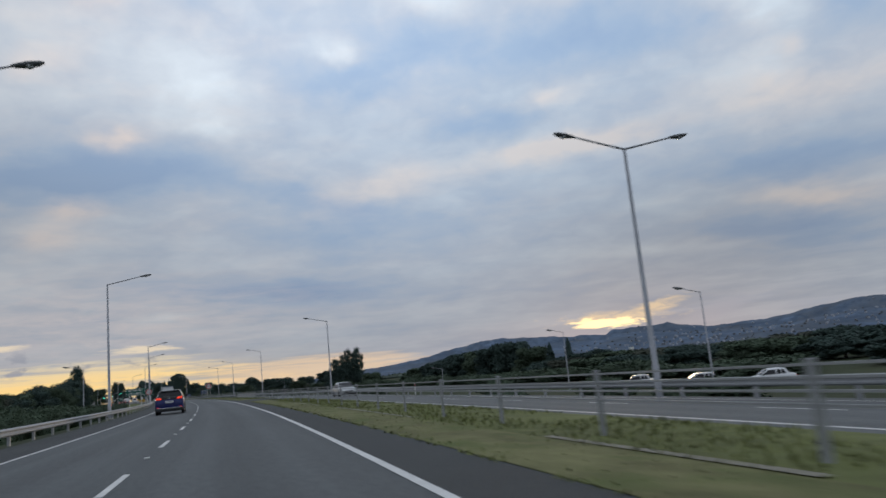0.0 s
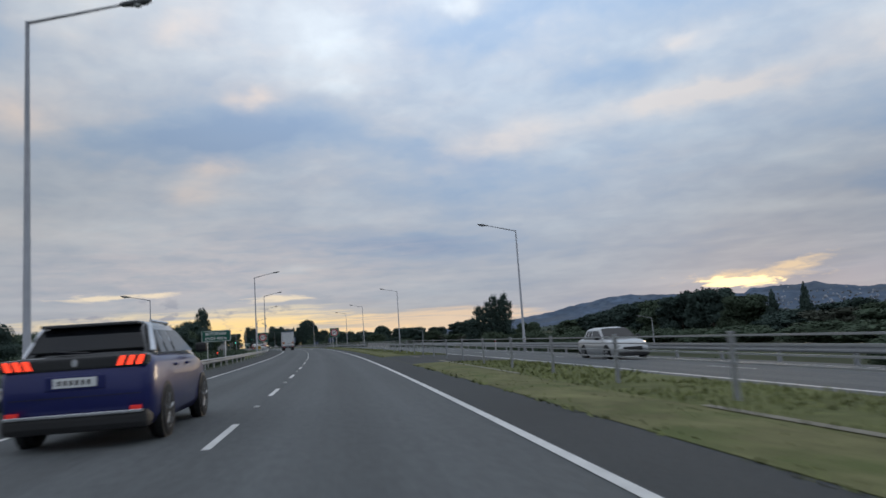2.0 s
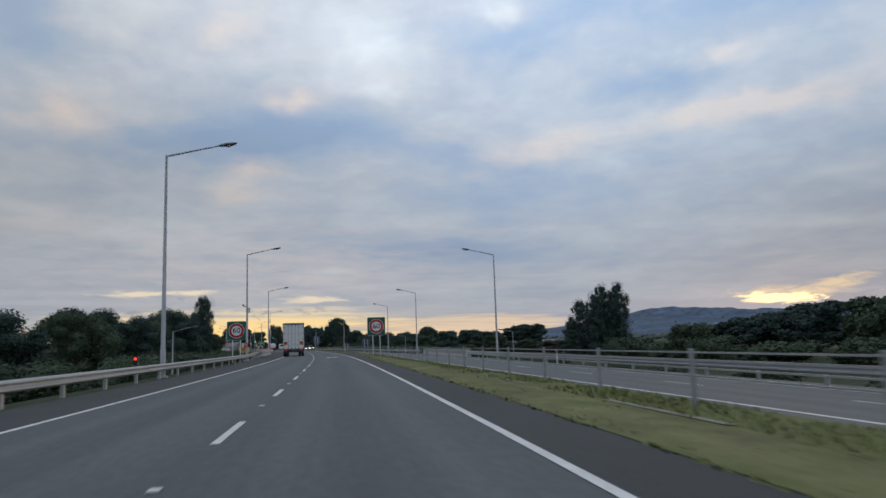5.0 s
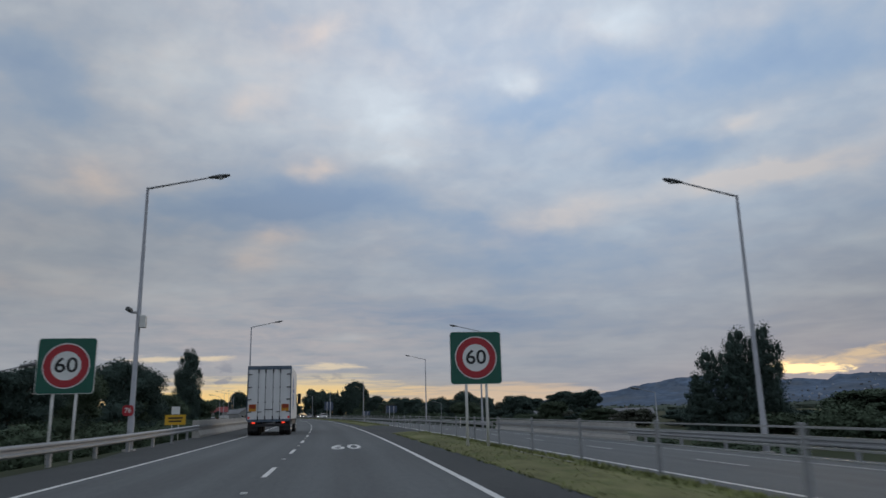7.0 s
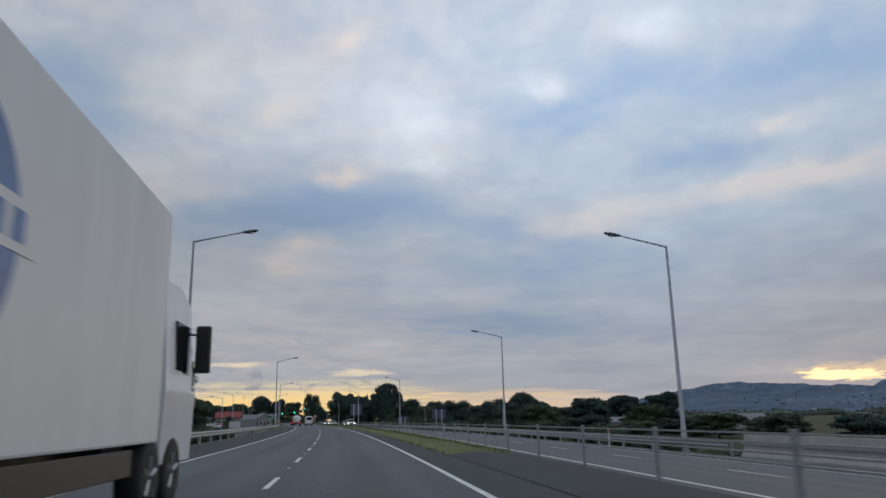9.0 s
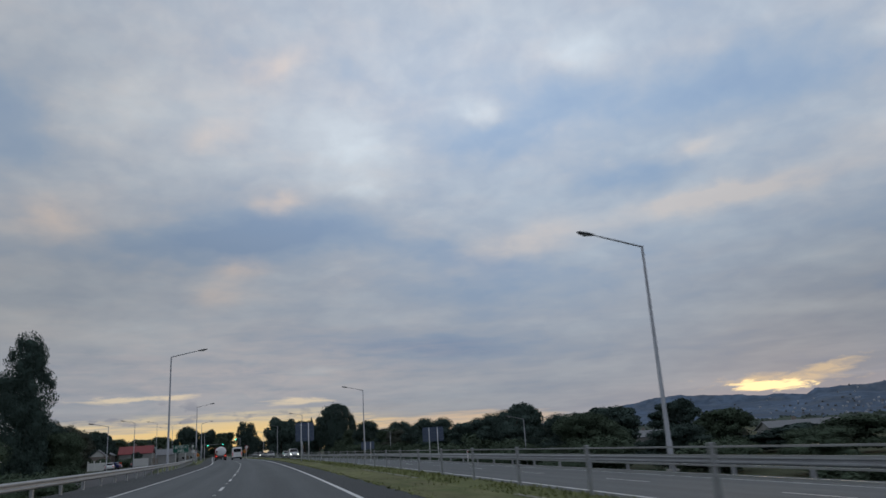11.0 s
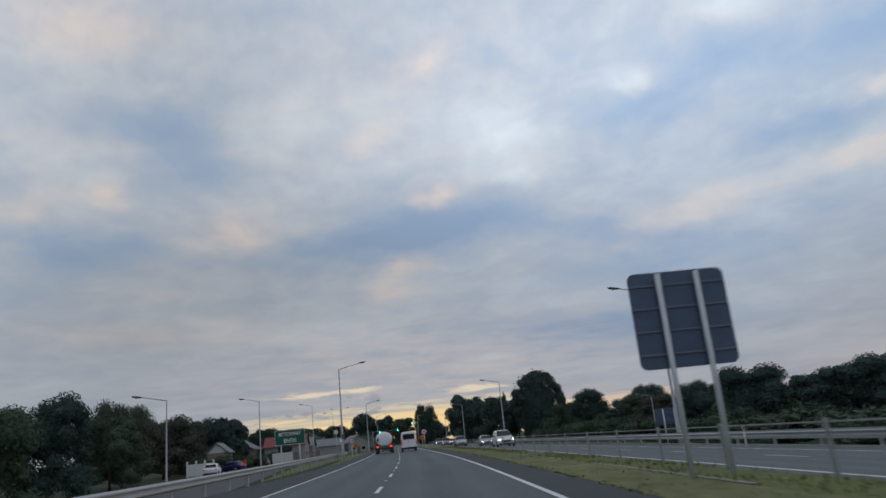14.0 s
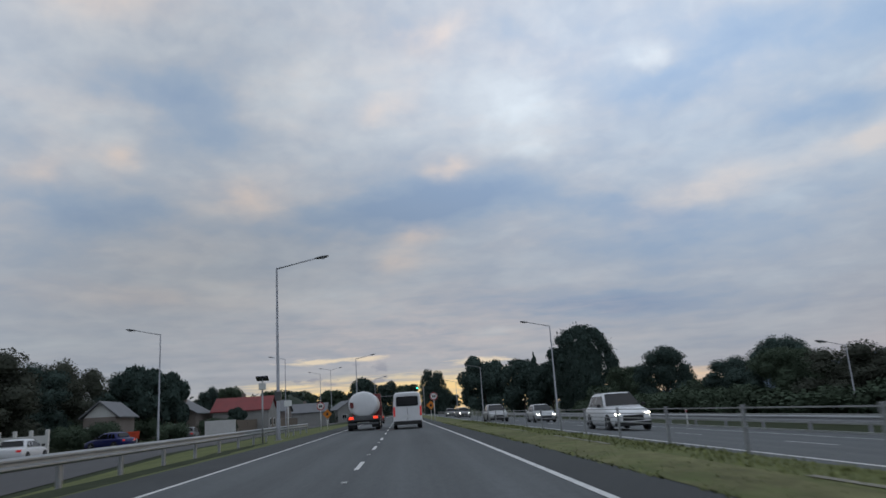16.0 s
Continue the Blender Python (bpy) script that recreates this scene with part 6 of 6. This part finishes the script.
# ---- tank truck ----
tanker = thing("tank_truck", placed(407.0, -3.3, 0), "white tank truck with glowing red tail lamps", "truck")
prof = [(0.0, 0.05), (0.02, 0.5), (0.05, 0.78), (0.09, 0.92), (0.16, 1.0), (0.28, 1.02), (5.8, 1.02), (5.95, 0.75), (5.95, 0.1)]
bm = lathe(bmesh.new(), prof, 1, (0, 0, 0), 28)
for v in bm.verts:
    v.co.x *= 1.07
    v.co.z = v.co.z * 0.92 + 1.88
part("tank", bm, WHITE_PAINT, tanker, "white oval tank", smooth=True)
part("catwalk", boxed(-0.3, 0.3, 0.4, 5.5, 2.68, 2.78, bevel=0.02), STEEL, tanker)
part("chassis", boxed(-1.15, 1.15, 0.1, 7.4, 0.62, 0.98, bevel=0.03), BLACK, tanker)
part("rear_panel", boxed(-1.2, 1.2, -0.08, 0.12, 0.72, 1.05, bevel=0.03), LAMP_HEAD, tanker)
part("tail_bar", boxed(-1.1, 1.1, -0.1, 0.05, 0.42, 0.55, bevel=0.02), LAMP_HEAD, tanker)
part("placard", boxed(-0.95, -0.70, -0.02, 0.02, 1.65, 2.05), RED_PAINT, tanker, "red placard")
part("cab", loft(bmesh.new(), [[Vector((x, y, z)) for x, z in ((-1.2, 0.6), (1.2, 0.6), (1.22, 1.6), (1.12, top), (-1.12, top), (-1.22, 1.6))] for y, top in ((6.3, 2.75), (7.4, 2.75), (7.9, 2.5), (8.1, 1.4))]), RED_PAINT, tanker, "red cab")
for sgn in (-1, 1):
    part("tail_light", boxed(min(sgn * 0.72, sgn * 1.05), max(sgn * 0.72, sgn * 1.05), -0.12, -0.05, 0.82, 1.0, bevel=0.03), TAIL, tanker, "glowing red tail lamp")
    part("mud_flap", boxed(min(sgn * 0.6, sgn * 1.15), max(sgn * 0.6, sgn * 1.15), 0.25, 0.28, 0.2, 0.7), BLACK, tanker)
    for y in (0.95, 2.2, 7.2):
        wheel(tanker, sgn * 1.02, y, 0.48, 0.32, 0.28)


debris = thing("road_debris", placed(107.5, 6.6, cross_fall(6.6)), "small dark shred of tyre lying on the asphalt", "debris")
part("shred", lathe(bmesh.new(), [(-0.22, 0.02), (-0.12, 0.07), (0.05, 0.05), (0.2, 0.08), (0.3, 0.02)], 0, (0, 0, 0.05), 7), RUBBER, debris)

# ---- houses and yards beside the side road ----
def house(s, u, base, turn, w, d, wall_h, roof_h, roof_mat, wall_mat, label, chimney=True, gable_mat=None):
    ob = thing("house", placed(s, u, base, turn), label, "house", "houses by the side road")
    wall = part("wall", boxed(-w / 2, w / 2, -d / 2, d / 2, -0.3, wall_h), wall_mat, ob)
    o = 0.35
    bm = bmesh.new()
    ring = lambda y: [Vector((-w / 2 - o, y, wall_h - 0.12)), Vector((0, y, wall_h + roof_h)), Vector((w / 2 + o, y, wall_h - 0.12)), Vector((w / 2 + o, y, wall_h - 0.0)), Vector((0, y, wall_h + roof_h + 0.14)), Vector((-w / 2 - o, y, wall_h + 0.0))]
    loft(bm, [ring(-d / 2 - o), ring(d / 2 + o)])
    roof = part("roof", bm, roof_mat, ob)
    for y in (-d / 2, d / 2 - 0.12):
        part("gable", loft(bmesh.new(), [[Vector((-w / 2, yy, wall_h)), Vector((w / 2, yy, wall_h)), Vector((0, yy, wall_h + roof_h * 0.97))] for yy in (y, y + 0.12)]), gable_mat or wall_mat, ob)
    if chimney:
        part("chimney", boxed(w * 0.12, w * 0.12 + 0.6, 0.2, 0.8, wall_h + roof_h * 0.4, wall_h + roof_h + 0.7, bevel=0.03), BRICK, roof)
    for x in (-w * 0.25, w * 0.22):
        win = part("window", boxed(x - 0.65, x + 0.65, -d / 2 - 0.04, -d / 2 + 0.02, 0.85, 2.0), POST_WHITE, ob, "white window frame")
        part("pane", boxed(x - 0.55, x - 0.03, -d / 2 - 0.055, -d / 2 - 0.03, 0.95, 1.9), GLASS, win)
        part("pane", boxed(x + 0.03, x + 0.55, -d / 2 - 0.055, -d / 2 - 0.03, 0.95, 1.9), GLASS, win)
    part("door", boxed(-0.45, 0.45, -d / 2 - 0.05, -d / 2 + 0.02, -0.05, 2.05), TIMBER, ob)
    return ob


house(428, -29.5, -0.45, 4, 3.0, 6.0, 2.9, 1.4, ROOF_GREY, BRICK, "small house with a pale gabled front behind shrubs", False, WALL_PALE)
for s, u, top, wd in ((422, -27.8, 2.7, 4.2), (422.5, -30.8, 2.5, 4.0), (436, -36.5, 3.4, 5), (441, -31.2, 3.2, 4.5), (440, -39, 5.0, 6)):
    tree("shrub", s, u, top, wd, "garden shrubs")
house(472, -25.5, -0.45, 90, 7.0, 8.5, 3.4, 2.0, ROOF_RED, WALL_DULL, "house with dull pale walls under a red roof")
house(496, -28, -0.45, 90, 8.0, 11, 3.2, 2.0, ROOF_GREY, BRICK, "brick house with a grey roof behind a fence")
house(470, -36, -0.45, 0, 9, 9, 3.4, 2.6, ROOF_GREY, BRICK, "house with a grey hipped roof behind trees")
house(515, -21.5, -0.45, 90, 7, 9, 2.8, 1.8, ROOF_GREY, WALL_DULL, "low pale house with a grey roof")
house(548, -15.5, -0.45, 20, 7, 9, 3.2, 2.2, ROOF_GREY, WALL_DULL, "dull grey house with a grey roof at the crossroads")
house(382, 84, -3.0, 65, 8, 14, 2.3, 1.2, ROOF_GREY, WALL_DULL, "low dim bungalow below the far carriageway")
house(352, 96, -3.0, 70, 8, 13, 2.4, 1.4, ROOF_GREY, WALL_DULL, "low bungalow with a grey roof among trees")
house(72, 108, -3.0, 60, 8, 12, 2.6, 1.6, ROOF_GREY, WALL_DULL, "low pale building beyond the far carriageway")

tagged(sweep("side_road", ROAD_SIDE, 340, 560, [(-24.0, lambda s: left_low(s) + 0.03), (-15.0, lambda s: left_low(s) + 0.03)]), "grey asphalt side road", kind="structure")
tagged(sweep("verge", TURF, -60, 470, [(-14.0, lambda s: left_low(s) + 0.06), (-11.0, lambda s: ground_height(s, -11) + 0.05), (lambda s: float(np.interp(s, [325, 360], [-8.4, -6.9])), lambda s: float(np.interp(s, [180, 205], [-0.16, -0.03])))]), "mown grass bank beside the guardrail", kind="structure")


def paling_fence(s0, s1, u, base, high, mat, label):
    """A close-boarded fence; each board is a part."""
    ob = thing("fence", placed(s0, u, base), label, "fence", "garden fences")
    board = mesh_of(boxed(-0.015, 0.015, -0.14, 0.14, -0.1, high, bevel=0.004), "board", mat)
    for k in range(int((s1 - s0) / 0.3)):
        c = new("board", board)
        c.matrix_basis = placed(s0 + 0.3 * k, u, base + turns.uniform(-0.02, 0.02))
        adopt(c, ob)
    adopt(sweep("rail", mat, s0, s1, [(u - 0.06, base + 0.4), (u - 0.02, base + 0.4), (u - 0.02, base + 0.5), (u - 0.06, base + 0.5)], 3.0, closed=True), ob)


paling_fence(452, 480, -23.0, -0.42, 1.9, TIMBER, "dark weathered board fence along the side road")
paling_fence(480, 505, -22.0, -0.42, 1.8, TIMBER, "dark weathered board fence along the side road")
white = thing("garden_wall", placed(440, -21.6, -0.42), "pale painted garden wall beside the side road", "wall")
adopt(tagged(new("panel", mesh_of(boxed(-1.75, 1.75, -0.1, 0.1, 0, 1.95, bevel=0.02), "panel", WALL_PALE))), white)
white.children[0].matrix_parent_inverse = Matrix()
gate = thing("panel_fence", placed(406, -26.9, -0.45), "pale panelled fence between taller posts beside the side road", "fence")
for k in range(4):
    part("post", boxed(-1.72 + 1.1 * k, -1.50 + 1.1 * k, -0.11, 0.11, -0.1, 1.95, bevel=0.03), POST_WHITE, gate)
    if k < 3:
        part("panel", boxed(-1.50 + 1.1 * k, -0.62 + 1.1 * k, -0.04, 0.04, 0.05, 1.55, bevel=0.015), POST_WHITE, gate)
shed = thing("garden_shed", placed(430, 37.7, -1.45), "small pale green shed among the trees", "shed")
part("wall", boxed(-0.5, 0.5, -0.7, 0.7, -0.3, 2.0), material("pale_green_boards", (0.34, 0.42, 0.36), 0.8), shed)
part("roof", loft(bmesh.new(), [[Vector((-0.62, y, 1.95)), Vector((0, y, 2.2)), Vector((0.62, y, 1.95)), Vector((0.62, y, 2.02)), Vector((0, y, 2.28)), Vector((-0.62, y, 2.02))] for y in (-0.85, 0.85)]), ROOF_GREY, shed)
part("door", boxed(-0.3, 0.3, -0.74, -0.69, 0.0, 1.75), POST_WHITE, shed)
for s, u in ((426, 36.6), (425.5, 39.4)):
    tree("shrub", s, u, 0.2, 4.0, "shrubs below the far carriageway")
banner = thing("barrier_board", placed(420, -24.4, left_low(420)), "orange-red barrier board beside the parked car", "barrier")
part("board", boxed(-0.6, 0.6, -0.04, 0.04, 0.75, 1.4, bevel=0.05), material("orange_red_board", (0.55, 0.06, 0.02), 0.6), banner)
posts(banner, (-0.4, 0.4), 0, 0.8, 0, 0.03)

# parked cars in the low yard beyond the far guardrail
for s, u in ((53, 47), (60, 45), (72, 46)):
    car("yard_car", "pale car parked in the yard below the motorway", WHITE_PAINT if s % 2 else SILVER_PAINT, placed(s, u, -2.95, 60), 4.3, 1.74, 1.48, 0.92, "yard cars", "", suv=False, boot=0.12)
